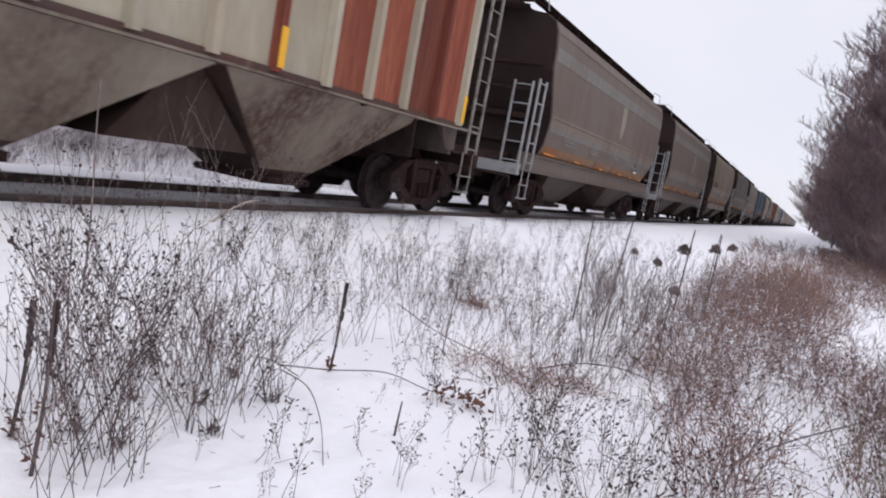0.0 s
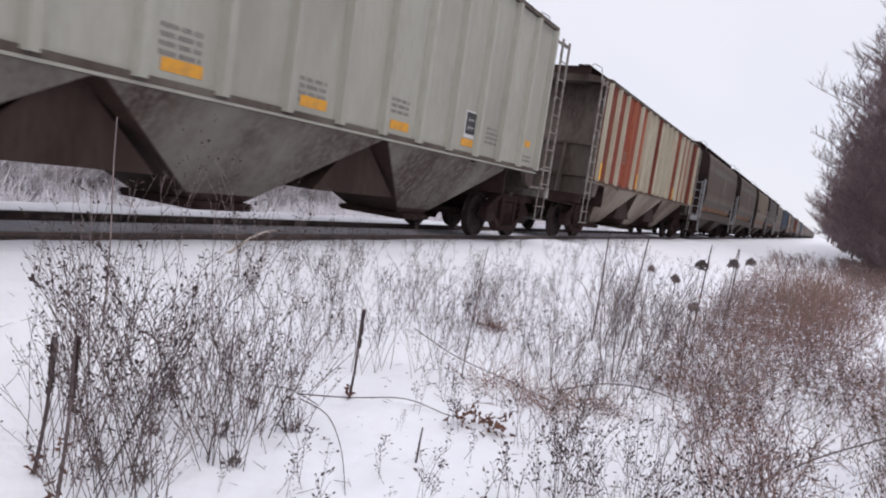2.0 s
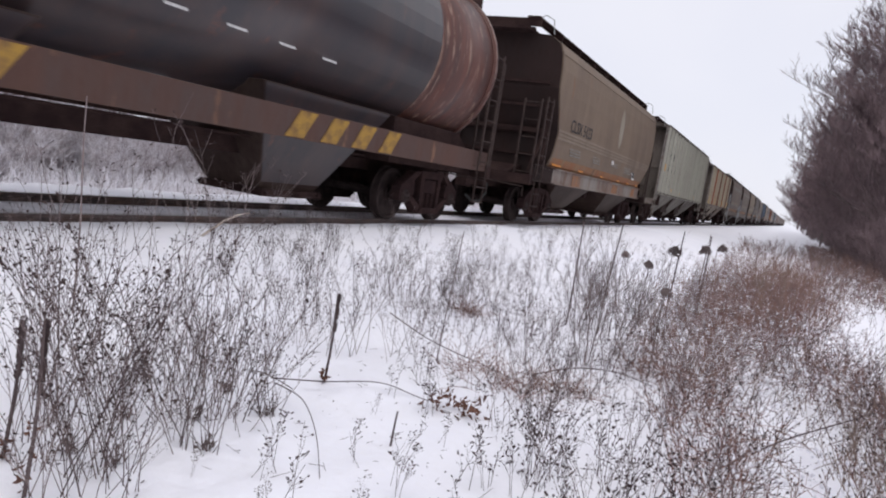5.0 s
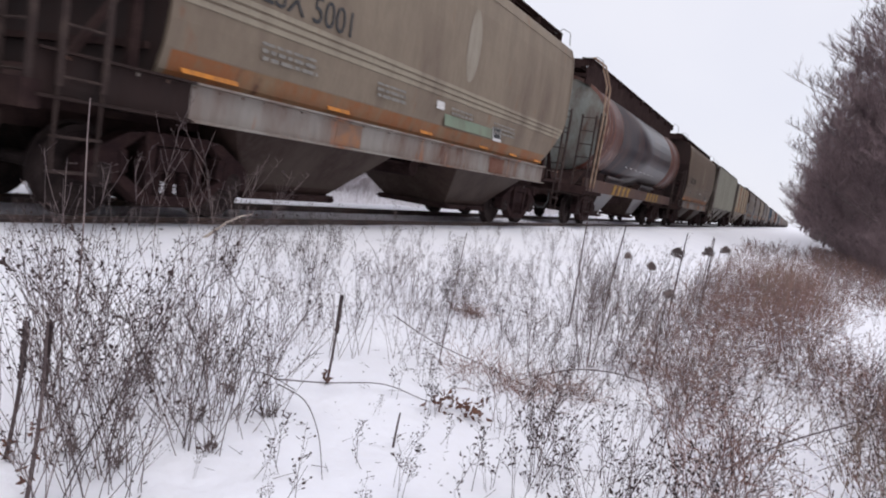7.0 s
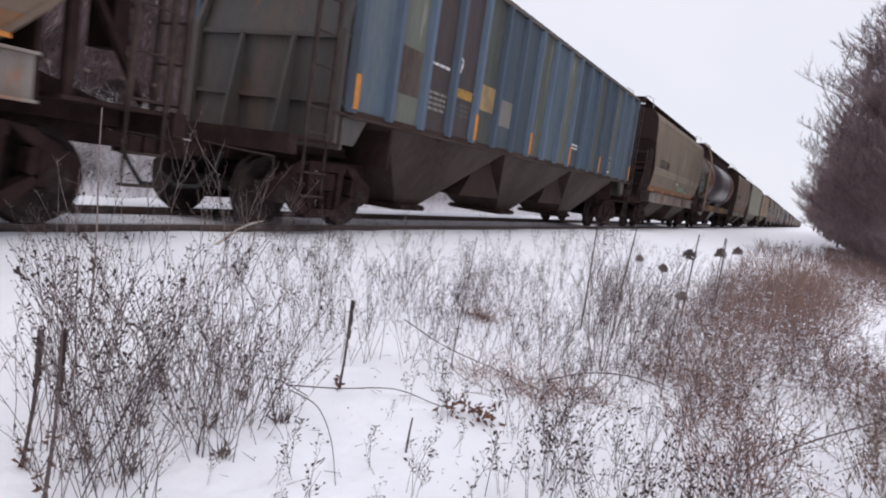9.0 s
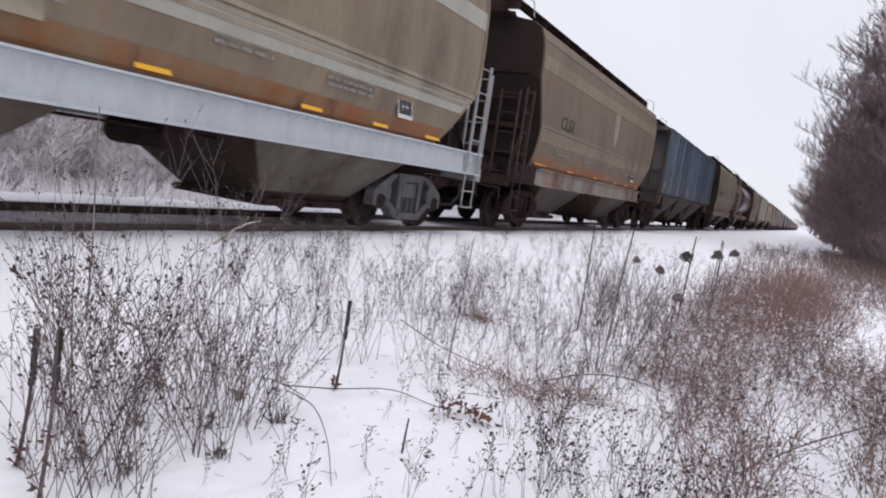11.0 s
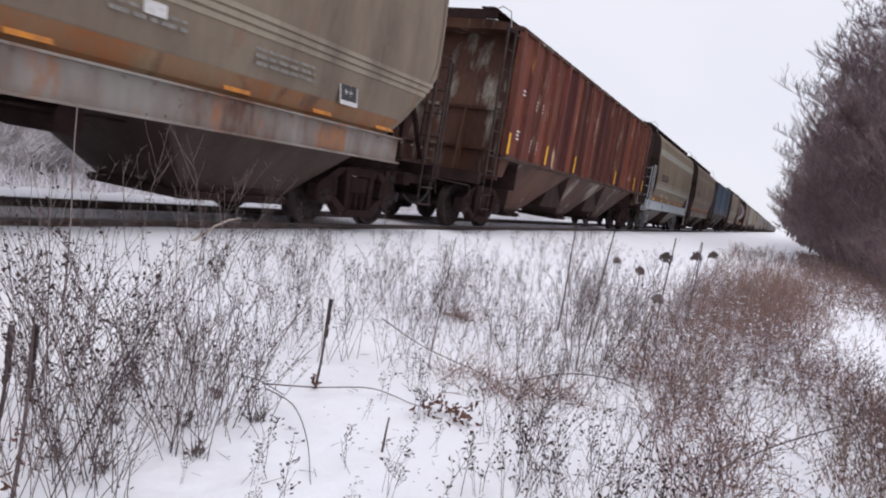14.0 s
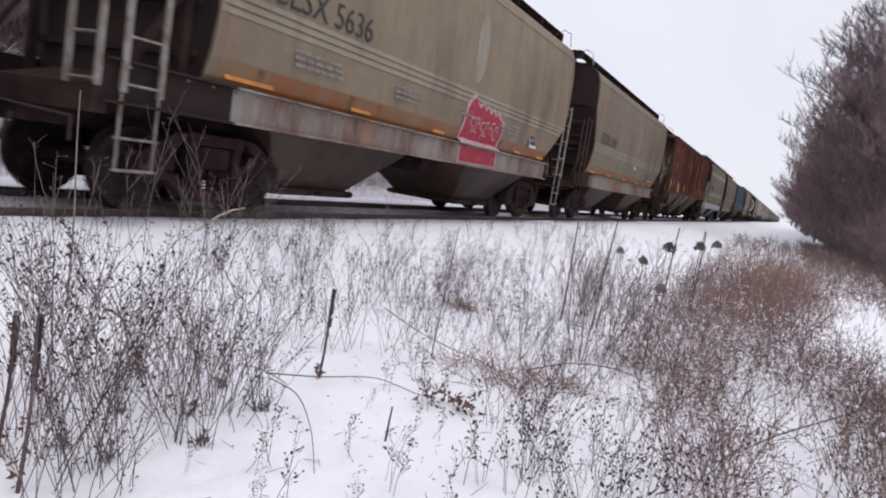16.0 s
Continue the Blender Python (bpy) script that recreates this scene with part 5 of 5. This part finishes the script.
def build_thicket():
    """Dense dead goldenrod and grass beside the path."""
    rng = random.Random(5)
    sets = {"grey": Sticks(), "red": Sticks(), "tan": Sticks(), "pod": Sticks()}

    def inside(x, y):
        left = -0.30 - 0.24 * (y - 3.6) if y < 7 else -1.0 - 0.05 * (y - 7)
        right = 0.95 + 0.12 * (y - 3.6) if y < 6.6 else 1.1 - 0.12 * (y - 6.6) if y < 9.5 else 0.72 + 0.03 * (y - 9.5)
        edge = 0.55 * noise.noise((x * 1.2, y * 0.9, 1.0)) + 0.2 * noise.noise((x * 3.0, y * 2.2, 5.0))
        return left + edge < x < right + edge

    def plant(x, y, fine, sure=False):
        z = ground_z(x, y)
        patch = noise.noise((x * 1.1 + 3, y * 0.45, 6.0))
        tone = "red" if patch + rng.uniform(-0.35, 0.35) > 0.12 else "tan" if patch + rng.uniform(-0.3, 0.3) < -0.22 else "grey"
        if not sure and patch < -0.18 and rng.random() < 0.7:
            return
        s = sets[tone]
        h = rng.uniform(0.26, 0.66) * (1 + 0.35 * patch)
        pts = bent(Vector((x, y, z - 0.03)), aim(rng, 0.9 * rng.random() ** 1.3), h, 4, rng, 0.26, 0.0)
        k = 1.0 if y < 9 else 1.0 + (y - 9) * 0.05
        s.path(pts, 0.0027 * k, 0.0013 * k)
        for _ in range(fine):
            i = rng.choice((1, 2, 2, 3, 3))
            q = pts[i].lerp(pts[i + 1], rng.random())
            d = (pts[i + 1] - pts[i]).normalized() + aim(rng, 1.2) * 0.7
            bp = bent(q, d, h * rng.uniform(0.10, 0.28), 2, rng, 0.25, 0.0)
            s.path(bp, 0.0016 * k, 0.0011 * k)
            if rng.random() < 0.55:
                sets["pod"].pod(bp[-1], 0.0048 * k, 0.011 * k, d)
            elif rng.random() < 0.3:
                sets["pod"].leaf(bp[-1], d, 0.03, rng)

    n = 0
    while n < 1350:
        x, y = rng.uniform(-1.5, 1.4), 3.2 + 10.8 * rng.random() ** 1.35
        if inside(x, y):
            plant(x, y, 7 if y < 8 else 5)
            n += 1
    n = 0
    while n < 950:
        y = rng.uniform(12, 44)
        x = rng.uniform(-0.9 - 0.03 * y, 0.85 + 0.01 * y)
        plant(x, y, 3)
        n += 1
    for _ in range(1250):
        y = rng.uniform(13, 38)
        plant(rng.uniform(0.2, 3.0) + 0.02 * y, y, 3)
    for _ in range(60):
        plant(rng.uniform(0.95, 1.5), rng.uniform(5.2, 7.8), 6)
    for _ in range(190):
        y = rng.uniform(4.1, 6.6)
        plant(rng.uniform(-0.15, 0.55) + 0.14 * y, y, 7, True)
    # brush trodden low along the foot of the wood
    for _ in range(3200):
        y = rng.uniform(16, 60)
        x = rng.uniform(1.2, 3.6)
        p = Vector((x, y, ground_z(x, y) + 0.12 * rng.random()))
        sets["grey" if rng.random() < 0.6 else "red"].path(bent(p, aim(rng, rng.uniform(0.5, 1.6)), rng.uniform(0.15, 0.6), 3, rng, 0.35), 0.006, 0.004)
    # a taller stand of brown grass farther along the path
    for _ in range(560):
        y = rng.uniform(9.6, 18)
        x = rng.gauss(-0.02, 0.34) + 0.02 * (y - 10.6)
        p = Vector((x, y, ground_z(x, y) - 0.03))
        sets["red" if rng.random() < 0.6 else "tan"].path(bent(p, aim(rng, rng.uniform(0, 0.3)), rng.uniform(0.5, 1.0), 4, rng, 0.18), 0.0042, 0.0026)
    # tangled fallen twigs between the stems
    n = 0
    while n < 12500:
        x, y = rng.uniform(-1.5, 1.4), 3.4 + 14 * rng.random() ** 1.2
        patch = noise.noise((x * 1.1 + 3, y * 0.45, 6.0))
        if inside(x, y) and patch > -0.25:
            s = sets["red" if patch + rng.uniform(-0.3, 0.3) > 0.0 else "grey"]
            p = Vector((x, y, ground_z(x, y) + 0.5 * rng.random() ** 1.5))
            s.path(bent(p, aim(rng, rng.uniform(0.7, 1.9)), rng.uniform(0.06, 0.32), 3, rng, 0.35), 0.0021, 0.0012)
            if rng.random() < 0.25:
                sets["pod"].leaf(p, aim(rng, rng.uniform(0.5, 2)), rng.uniform(0.012, 0.03), rng)
        n += 1
    # snow caught low between the stems
    lumps = Sticks()
    n = 0
    while n < 4200:
        x, y = rng.uniform(-1.6, 1.4), 3.3 + 13 * rng.random() ** 1.3
        n += 1
        if inside(x, y):
            p = Vector((x, y, ground_z(x, y) + 0.34 * rng.random() ** 1.6))
            r = rng.uniform(0.006, 0.017) * (1 + 0.04 * y)
            lumps.pod(p, r, r * rng.uniform(0.5, 1.5), aim(rng, rng.uniform(0.4, 1.6)))
    tagged(lumps.part("caught_snow", SNOW), "small lumps of snow caught in dead weeds", "snow", kind="stuff")
    for key, name, m, label in (("grey", "goldenrod_stems", STEM_PALE, "dense grey-brown dead goldenrod stems"), ("red", "red_brown_weeds", GRASS_BROWN, "dense red-brown dead weeds in the snow"),
                                ("tan", "dry_grass", GRASS_TAN, "dry tan grass stalks in the snow"), ("pod", "seed_heads", POD, "small dark seed heads of dead weeds")):
        tagged(sets[key].part(name, m), label, "dead weeds", kind="stuff")


def build_single_plants():
    rng = random.Random(21)
    # dark spent flower stalks with thick heads
    for x, y, h, lean, turn in ((-2.60, 1.66, 0.57, 3, 60), (-2.32, 1.57, 0.68, 2, 30), (-2.37, 3.48, 0.57, 2, 10)):
        t = thing("spent_flower_stalk", "dark dried flower stalk with a thick seed spike", "plant stalk", "spent flower stalks", pose(x, y, ground_z(x, y), 0, lean, turn))
        bm = B()
        n = 12
        pts = [(0.012 * math.sin(3 * i / n), 0.01 * math.cos(2.2 * i / n), -0.05 + (h + 0.05) * i / n) for i in range(n + 1)]
        tube(bm, pts, [0.009 - 0.004 * i / n for i in range(n + 1)], 6)
        part("stalk", bm, STEM_DARK, t)
        g = Sticks()
        for _ in range(230):
            f = rng.uniform(0.62, 1.0)
            a = rng.uniform(0, 6.28)
            r = 0.007 * (1.15 - abs(f - 0.8))
            g.pod(Vector((0.012 * math.sin(3 * f) + r * math.cos(a), 0.01 + r * math.sin(a), -0.05 + (h + 0.05) * f)), 0.0055, 0.010, Vector((math.cos(a), math.sin(a), 0.8)))
        g.part("seed_spike", POD, t, "rough dark seed spike", "stuff")
        lf = Sticks()
        for _ in range(16):
            lf.leaf(Vector((0, 0, rng.uniform(-0.01, 0.10 if h < 0.6 else 0.3))), aim(rng, rng.uniform(0.7, 2.4)), rng.uniform(0.025, 0.055), rng)
        lf.part("withered_leaves", LEAF, t, "withered brown leaves", "stuff")
    # bowl-shaped dry umbels
    for x, y, z, r in ((-0.84, 6.1, 0.64, 0.052), (-0.65, 6.6, 0.67, 0.046), (-0.56, 7.2, 0.68, 0.040), (-1.40, 6.9, 0.47, 0.03), (-0.75, 5.4, 0.36, 0.035), (-1.0, 5.9, 0.50, 0.028)):
        g0 = ground_z(x, y)
        t = thing("dry_umbel", "round dried umbel seed head on a thin stalk", "seed head", "dry umbels", pose(x, y, g0))
        h = z - g0
        s = Sticks()
        top = Vector((0.02, 0.0, h - r))
        s.path(bent(Vector((0, 0, -0.04)), top + Vector((0, 0, 0.04)), top.length + 0.04, 5, rng, 0.02), 0.004, 0.003)
        g = Sticks()
        for _ in range(70):
            d = aim(rng, rng.uniform(0, 2.0))
            e = top + d * r * rng.uniform(0.75, 1.1) + Vector((0, 0, 0.4 * r))
            s.stick(top, e, 0.0012, 0.001)
            for _ in range(4):
                g.pod(e + Vector((rng.uniform(-1, 1), rng.uniform(-1, 1), rng.uniform(-1, 1))) * 0.012, 0.005, 0.008)
        s.part("stalk", STEM, t)
        g.part("seed_mass", STEM, t, "dense brown seed cluster", "stuff")
    # tall straight stalks
    for x, y, h, r in ((-1.94, 7.26, 1.22, 0.010), (-2.02, 9.2, 1.20, 0.011), (-1.30, 9.9, 1.22, 0.011), (-0.96, 10.4, 1.20, 0.012), (-1.15, 12.0, 1.15, 0.009), (-1.62, 3.07, 0.24, 0.0075), (-2.15, 4.6, 1.05, 0.005), (-3.75, 2.75, 1.35, 0.006)):
        o = part("tall_stalk", tube(B(), bent(Vector((0, 0, -0.05)), Vector((0.02, 0.01, 1)), h, 6, rng, 0.025), [r * (1 - 0.06 * i) for i in range(7)], 6), STEM_DARK if r > 0.007 else STEM)
        o.matrix_basis = pose(x, y, ground_z(x, y))
        tagged(o, "tall straight dark dry stalk", "plant stalk", "tall stalks")
    # fallen and arching stems over the open snow
    def arch(points, r, label):
        pts = [Vector((x, y, ground_z(x, y) + z)) for x, y, z in points]
        fine = []
        for i in range(len(pts) - 1):
            p0, p1, p2, p3 = pts[max(i - 1, 0)], pts[i], pts[i + 1], pts[min(i + 2, len(pts) - 1)]
            for k in range(5):
                u = k / 5
                fine.append(0.5 * ((2 * p1) + (p2 - p0) * u + (2 * p0 - 5 * p1 + 4 * p2 - p3) * u * u + (3 * p1 - p0 - 3 * p2 + p3) * u ** 3))
        fine.append(pts[-1])
        o = part("fallen_stem", tube(B(), fine, [r * (1 - 0.5 * i / len(fine)) for i in range(len(fine))], 6), STEM_DARK)
        tagged(o, label, "plant stalk", "fallen stems")
    arch([(-2.62, 3.08, -0.02), (-2.62, 3.10, 0.07), (-2.50, 3.12, 0.07), (-2.38, 3.20, 0.03)], 0.0045, "bent dark stem tip arching from the snow")
    arch([(-2.50, 3.14, 0.05), (-2.30, 3.38, 0.06), (-2.05, 3.62, 0.05), (-1.84, 3.76, 0.01), (-1.70, 3.80, -0.01)], 0.004, "long thin stem lying over the snow")
    arch([(-2.44, 3.10, 0.06), (-2.15, 2.98, 0.10), (-1.88, 2.76, 0.08), (-1.66, 2.52, 0.0)], 0.0035, "thin arching stem bending down to the snow")
    arch([(-2.35, 4.15, 0.36), (-2.10, 4.35, 0.22), (-1.75, 4.50, 0.12), (-1.45, 4.62, 0.05)], 0.004, "fallen grey stem leaning on weeds")
    arch([(-1.55, 5.1, 0.02), (-1.30, 5.35, 0.10), (-1.0, 5.55, 0.10), (-0.75, 5.75, 0.02)], 0.006, "pale curved stem over the snow")
    arch([(-0.1, 4.1, 0.08), (0.2, 4.5, 0.22), (0.55, 5.0, 0.30), (0.85, 5.6, 0.34)], 0.006, "fallen brown stem lying across dead weeds")
    o = part("broken_stick", tube(tube(B(), [(0, 0, -0.03), (0.05, 0.30, 0.17), (0.08, 0.45, 0.24)], [0.017, 0.014, 0.011], 7), [(0.08, 0.45, 0.24), (0.10, 0.62, 0.27)], [0.011, 0.006], 6), mat("bleached_wood", (0.45, 0.39, 0.34), 0.9, second=(0.3, 0.25, 0.22), scale=8))
    o.matrix_basis = pose(-5.45, 5.35, ground_z(-5.45, 5.35))
    tagged(o, "bleached broken stick standing by the rail", "stick")
    for x, y in ((-1.64, 3.72), (-1.50, 3.80)):
        lf = Sticks()
        for _ in range(45):
            lf.leaf(Vector((rng.gauss(0, 0.06), rng.gauss(0, 0.05), rng.uniform(0.0, 0.09))), aim(rng, rng.uniform(0.2, 2.0)), rng.uniform(0.03, 0.06), rng)
        o = lf.part("leaf_clump", LEAF)
        o.matrix_basis = pose(x, y, ground_z(x, y))
        tagged(o, "small clump of curled red-brown dead leaves", "leaves", kind="stuff")
    # matted brown grass tufts
    for x, y, n, w in ((-1.56, 4.56, 150, 0.28), (-1.9, 4.75, 80, 0.2), (-2.7, 6.3, 120, 0.12), (-1.25, 4.9, 90, 0.2), (-0.95, 6.3, 130, 0.25)):
        s = Sticks()
        for _ in range(n):
            s.path(bent(Vector((rng.gauss(0, w * 0.6), rng.gauss(0, w * 0.6), -0.01)), aim(rng, rng.uniform(0.3, 1.4)), rng.uniform(0.12, 0.36), 3, rng, 0.3, -0.15), 0.0022, 0.0012)
        o = s.part("grass_tuft", GRASS_BROWN)
        o.matrix_basis = pose(x, y, ground_z(x, y))
        tagged(o, "matted tuft of red-brown dead grass", "grass", kind="stuff")
    for x, y in ((-2.17, 2.33), (-2.44, 2.52), (-2.51, 1.88), (-2.62, 2.25), (-2.30, 1.95), (-2.25, 2.85), (-2.6, 2.9), (-2.9, 2.6)):
        s = Sticks()
        for _ in range(18):
            s.path(bent(Vector((rng.gauss(0, 0.02), rng.gauss(0, 0.02), -0.01)), aim(rng, rng.uniform(0.1, 0.9)), rng.uniform(0.05, 0.16), 3, rng, 0.3), 0.0028, 0.0015)
        for _ in range(10):
            s.leaf(Vector((rng.gauss(0, 0.02), rng.gauss(0, 0.02), rng.uniform(0, 0.05))), aim(rng, rng.uniform(0.4, 1.6)), rng.uniform(0.02, 0.045), rng)
        o = s.part("grass_tuft", STEM)
        o.matrix_basis = pose(x, y, ground_z(x, y))
        tagged(o, "withered grey-brown tuft at a weed's foot", "grass", kind="stuff")
    s = Sticks()
    for _ in range(1500):
        x, y = rng.uniform(-5, 0.5), rng.uniform(1.6, 9)
        p = Vector((x, y, ground_z(x, y) + 0.004))
        s.leaf(p, aim(rng, rng.uniform(1.2, 1.57)), rng.uniform(0.008, 0.024), rng) if rng.random() < 0.6 else s.stick(p, p + aim(rng, rng.uniform(1.1, 1.5)) * rng.uniform(0.03, 0.12), 0.0015, 0.001)
    tagged(s.part("plant_litter", POD), "scattered seeds, bits of leaf and twig on snow", "litter", kind="stuff")


# ---- bare trees ----
def make_tree(rng, height, spread, label, stems=1, lean=0.0):
    t = thing("bare_tree", label, "tree", "bare trees along the path")
    trunk, limbs, twigs = B(), Sticks(), Sticks()

    def limb(p, d, length, r, depth):
        pts = bent(p, d, length, 4 if depth < 2 else 3, rng, 0.26 if depth else 0.14, 0.05)
        (limbs if depth < 2 else twigs).path(pts, r, r * 0.35)
        if depth >= 3:
            return
        k = (10, 9, 7)[depth]
        for i in range(k):
            f = rng.uniform(0.22, 1.0)
            j = min(len(pts) - 2, int(f * (len(pts) - 1)))
            q = pts[j].lerp(pts[j + 1], f * (len(pts) - 1) - j)
            e = (pts[j + 1] - pts[j]).normalized() + aim(rng, 1.3) * rng.uniform(0.5, 1.0) + Vector((0, 0, 0.08))
            limb(q, e, length * rng.uniform(0.26, 0.50), max(0.0085, r * 0.45), depth + 1)

    for k in range(stems):
        h = height * rng.uniform(0.85, 1.05)
        d = aim(rng, lean + 0.04 * rng.random() + (0.14 if stems > 1 else 0))
        base = Vector((rng.uniform(-0.3, 0.3), rng.uniform(-0.3, 0.3), -0.2)) if stems > 1 else Vector((0, 0, -0.2))
        pts = bent(base, d, h, 9, rng, 0.06, 0.03)
        r0 = 0.015 * height / stems ** 0.5
        tube(trunk, pts, [max(0.012, r0 * (1 - 0.098 * i)) for i in range(10)], 7)
        n = 17 if stems == 1 else 11
        for i in range(n):
            f = 0.10 + 0.88 * (i + rng.random()) / n
            j = min(8, int(f * 9))
            q = pts[j].lerp(pts[j + 1], f * 9 - j)
            out = aim(rng, rng.uniform(0.7, 1.5)) + Vector((0, 0, 0.15))
            limb(q, out, spread * (1.1 - 0.62 * f) * rng.uniform(0.7, 1.1), r0 * 0.24 * (1.1 - 0.7 * f), 0)
    part("trunk", trunk, BARK, t)
    limbs.part("limb_structure", BARK, t, "", "stuff")
    twigs.part("twig_crown", TWIG, t, "dense fine bare twigs", "stuff")
    return t


def make_bush(rng, height, label, material=TWIG):
    t = thing("bare_bush", label, "bush", "bare bushes under the trees")
    s, stems = Sticks(), Sticks()
    for _ in range(26):
        d = aim(rng, rng.uniform(0.05, 0.85))
        pts = bent(Vector((rng.uniform(-0.5, 0.5), rng.uniform(-0.5, 0.5), -0.1)), d, height * rng.uniform(0.6, 1.05), 5, rng, 0.14, 0.02)
        stems.path(pts, 0.020, 0.006)
        for _ in range(14):
            j = rng.choice((0, 1, 2, 3, 4))
            q = pts[j].lerp(pts[j + 1], rng.random())
            bp = bent(q, (pts[j + 1] - pts[j]).normalized() + aim(rng, 1.3) * 0.9, height * rng.uniform(0.15, 0.4), 3, rng, 0.25)
            s.path(bp, 0.008, 0.004)
            for _ in range(3):
                k = rng.choice((0, 1, 2))
                s.path(bent(bp[k].lerp(bp[k + 1], rng.random()), aim(rng, 1.2), height * rng.uniform(0.06, 0.16), 2, rng, 0.2), 0.005, 0.003)
    stems.part("limb_structure", BARK if material is TWIG else material, t, "", "stuff")
    s.part("branch_mass", material, t, "", "stuff")
    return t


def build_trees():
    rng = random.Random(33)
    trees = [make_tree(rng, 14.5, 6.6, "tall bare deciduous tree with dense grey-brown twigs"), make_tree(rng, 13.2, 6.4, "bare deciduous tree with spreading branches"),
             make_tree(rng, 11.5, 5.6, "many-stemmed bare tree with fine twigs", 4), make_tree(rng, 9.0, 4.8, "small bare tree with low branches", 3)]
    bushes = [make_bush(rng, 3.6, "dense leafless brown bush at the wood's edge"), make_bush(rng, 2.6, "low leafless brown bush")]
    frosted = [make_bush(rng, 3.1, "leafless bush whitened with snow", FROST_TWIG), make_bush(rng, 2.4, "low leafless bush whitened with snow", FROST_TWIG)]
    row = [(36.5, 5.6, 0), (39.0, 4.6, 2), (41.5, 6.6, 1), (44.5, 5.0, 1), (48.0, 4.4, 3), (51, 6.2, 0), (54.5, 4.8, 2), (59, 4.3, 1), (64, 5.4, 0), (69, 4.2, 3), (75, 4.6, 2), (82, 4.4, 1), (90, 4.2, 0), (99, 4.0, 2),
           (110, 4.2, 1), (123, 4.2, 0), (138, 4.0, 1), (158, 4.0, 0), (185, 4.2, 2), (220, 4.4, 1), (43, 8.5, 0), (53, 9.0, 1), (66, 9, 0), (85, 9, 1), (34, 7.6, 3), (60, 12, 0), (75, 13, 1)]
    used = set()
    for y, x, k in row:
        x -= 0.1
        m = pose(x, y, ground_z(x, y), 0, 0, rng.uniform(0, 360))
        if k in used:
            copy_thing(trees[k], m).scale = [rng.uniform(0.98, 1.16)] * 3
        else:
            trees[k].matrix_basis = m
            used.add(k)
    used = set()
    for i in range(46):
        y = 34.5 + 1.5 * i * (1 + i * 0.02)
        x = 4.35 + 0.3 * math.sin(i * 1.7) - 0.004 * y + (i % 3) * 1.1
        k = i % 2
        m = pose(x, y, ground_z(x, y), 0, 0, rng.uniform(0, 360))
        if k in used:
            copy_thing(bushes[k], m).scale = [rng.uniform(0.8, 1.15)] * 3
        else:
            bushes[k].matrix_basis = m
            used.add(k)
    for y, x in ((27.5, 5.6), (29.2, 5.2), (31.0, 5.5), (32.8, 5.0), (28.0, 7.4), (31.5, 7.2)):
        copy_thing(bushes[0], pose(x, y, ground_z(x, y), 0, 0, rng.uniform(0, 360))).scale = [rng.uniform(0.7, 0.9)] * 3
    for i in range(30):
        y = 22.5 + 1.15 * i + 0.012 * i * i
        x = 3.75 + 0.35 * math.sin(i * 2.1) + (i % 2) * 0.7
        copy_thing(bushes[1], pose(x, y, ground_z(x, y), 0, 0, rng.uniform(0, 360))).scale = [rng.uniform(0.6, 0.95)] * 3
    for i in range(15):
        y = 56 + 9.5 * i
        x = 3.3 + 0.5 * math.sin(i * 2.3)
        copy_thing(trees[3], pose(x, y, ground_z(x, y), 0, 0, rng.uniform(0, 360))).scale = [rng.uniform(0.8, 1.05)] * 3
    for i in range(16):
        y = 215 + 26 * i
        x = 3.4 + 2.0 * math.sin(i * 1.9) + 0.004 * y
        copy_thing(trees[i % 3], pose(x, y, ground_z(x, y), 0, 0, rng.uniform(0, 360))).scale = [rng.uniform(1.0, 1.3)] * 3
    # wood and bushes beyond the line
    for i in range(120):
        y = -4 + i * 0.72
        x = -20.5 - 26 * rng.random() - 0.06 * y
        m = pose(x, y, ground_z(x, y), 0, 0, rng.uniform(0, 360))
        copy_thing(trees[(2, 3, 1)[i % 3]], m).scale = [rng.uniform(0.8, 1.1)] * 3
    used = set()
    for i in range(110):
        y = -3 + i * 0.6
        k = 1 if i % 3 == 0 else 0
        x = (-16.2 - 2.2 * rng.random() if k else -18.0 - 3.5 * rng.random()) - 0.04 * y
        m = pose(x, y, ground_z(x, y), 0, 0, rng.uniform(0, 360))
        if k in used:
            copy_thing(frosted[k], m).scale = [rng.uniform(0.8, 1.4)] * 3
        else:
            frosted[k].matrix_basis = m
            used.add(k)


def build_reeds():
    """Snow-laden reeds and dry grass beyond the line."""
    rng = random.Random(8)
    s = Sticks()
    for _ in range(9000):
        y = rng.uniform(4, 60)
        x = rng.uniform(-17.5, -12.6) - 0.02 * y
        h = rng.uniform(0.7, 1.55) * (1 + 0.3 * noise.noise((x * 0.5, y * 0.4, 3)))
        s.path(bent(Vector((x, y, ground_z(x, y) - 0.05)), aim(rng, rng.uniform(0, 0.5)), h * 0.75, 3, rng, 0.3), 0.011, 0.007)
    tagged(s.part("reed_bed", REED), "pale dry reeds with snow beyond the track", "reeds", kind="stuff")


build_weeds()
build_thicket()
build_single_plants()
build_trees()
build_reeds()


def motions():
    for car, y in CARS:
        walk(car, [(t, pose(TRACK_X, y + SPEED * t, 0)) for t in (0.0, 4.0, 8.0, 12.0, 16.0)])
    # wheels roll without slipping, forward along +y
    rate = math.degrees(SPEED / WHEEL_R)
    for w, dy in AXLES:
        walk(w, [(16.0 * k / 480, pose(0, dy, WHEEL_R, -rate * 16.0 * k / 480, 0, 0)) for k in range(481)])


motions()
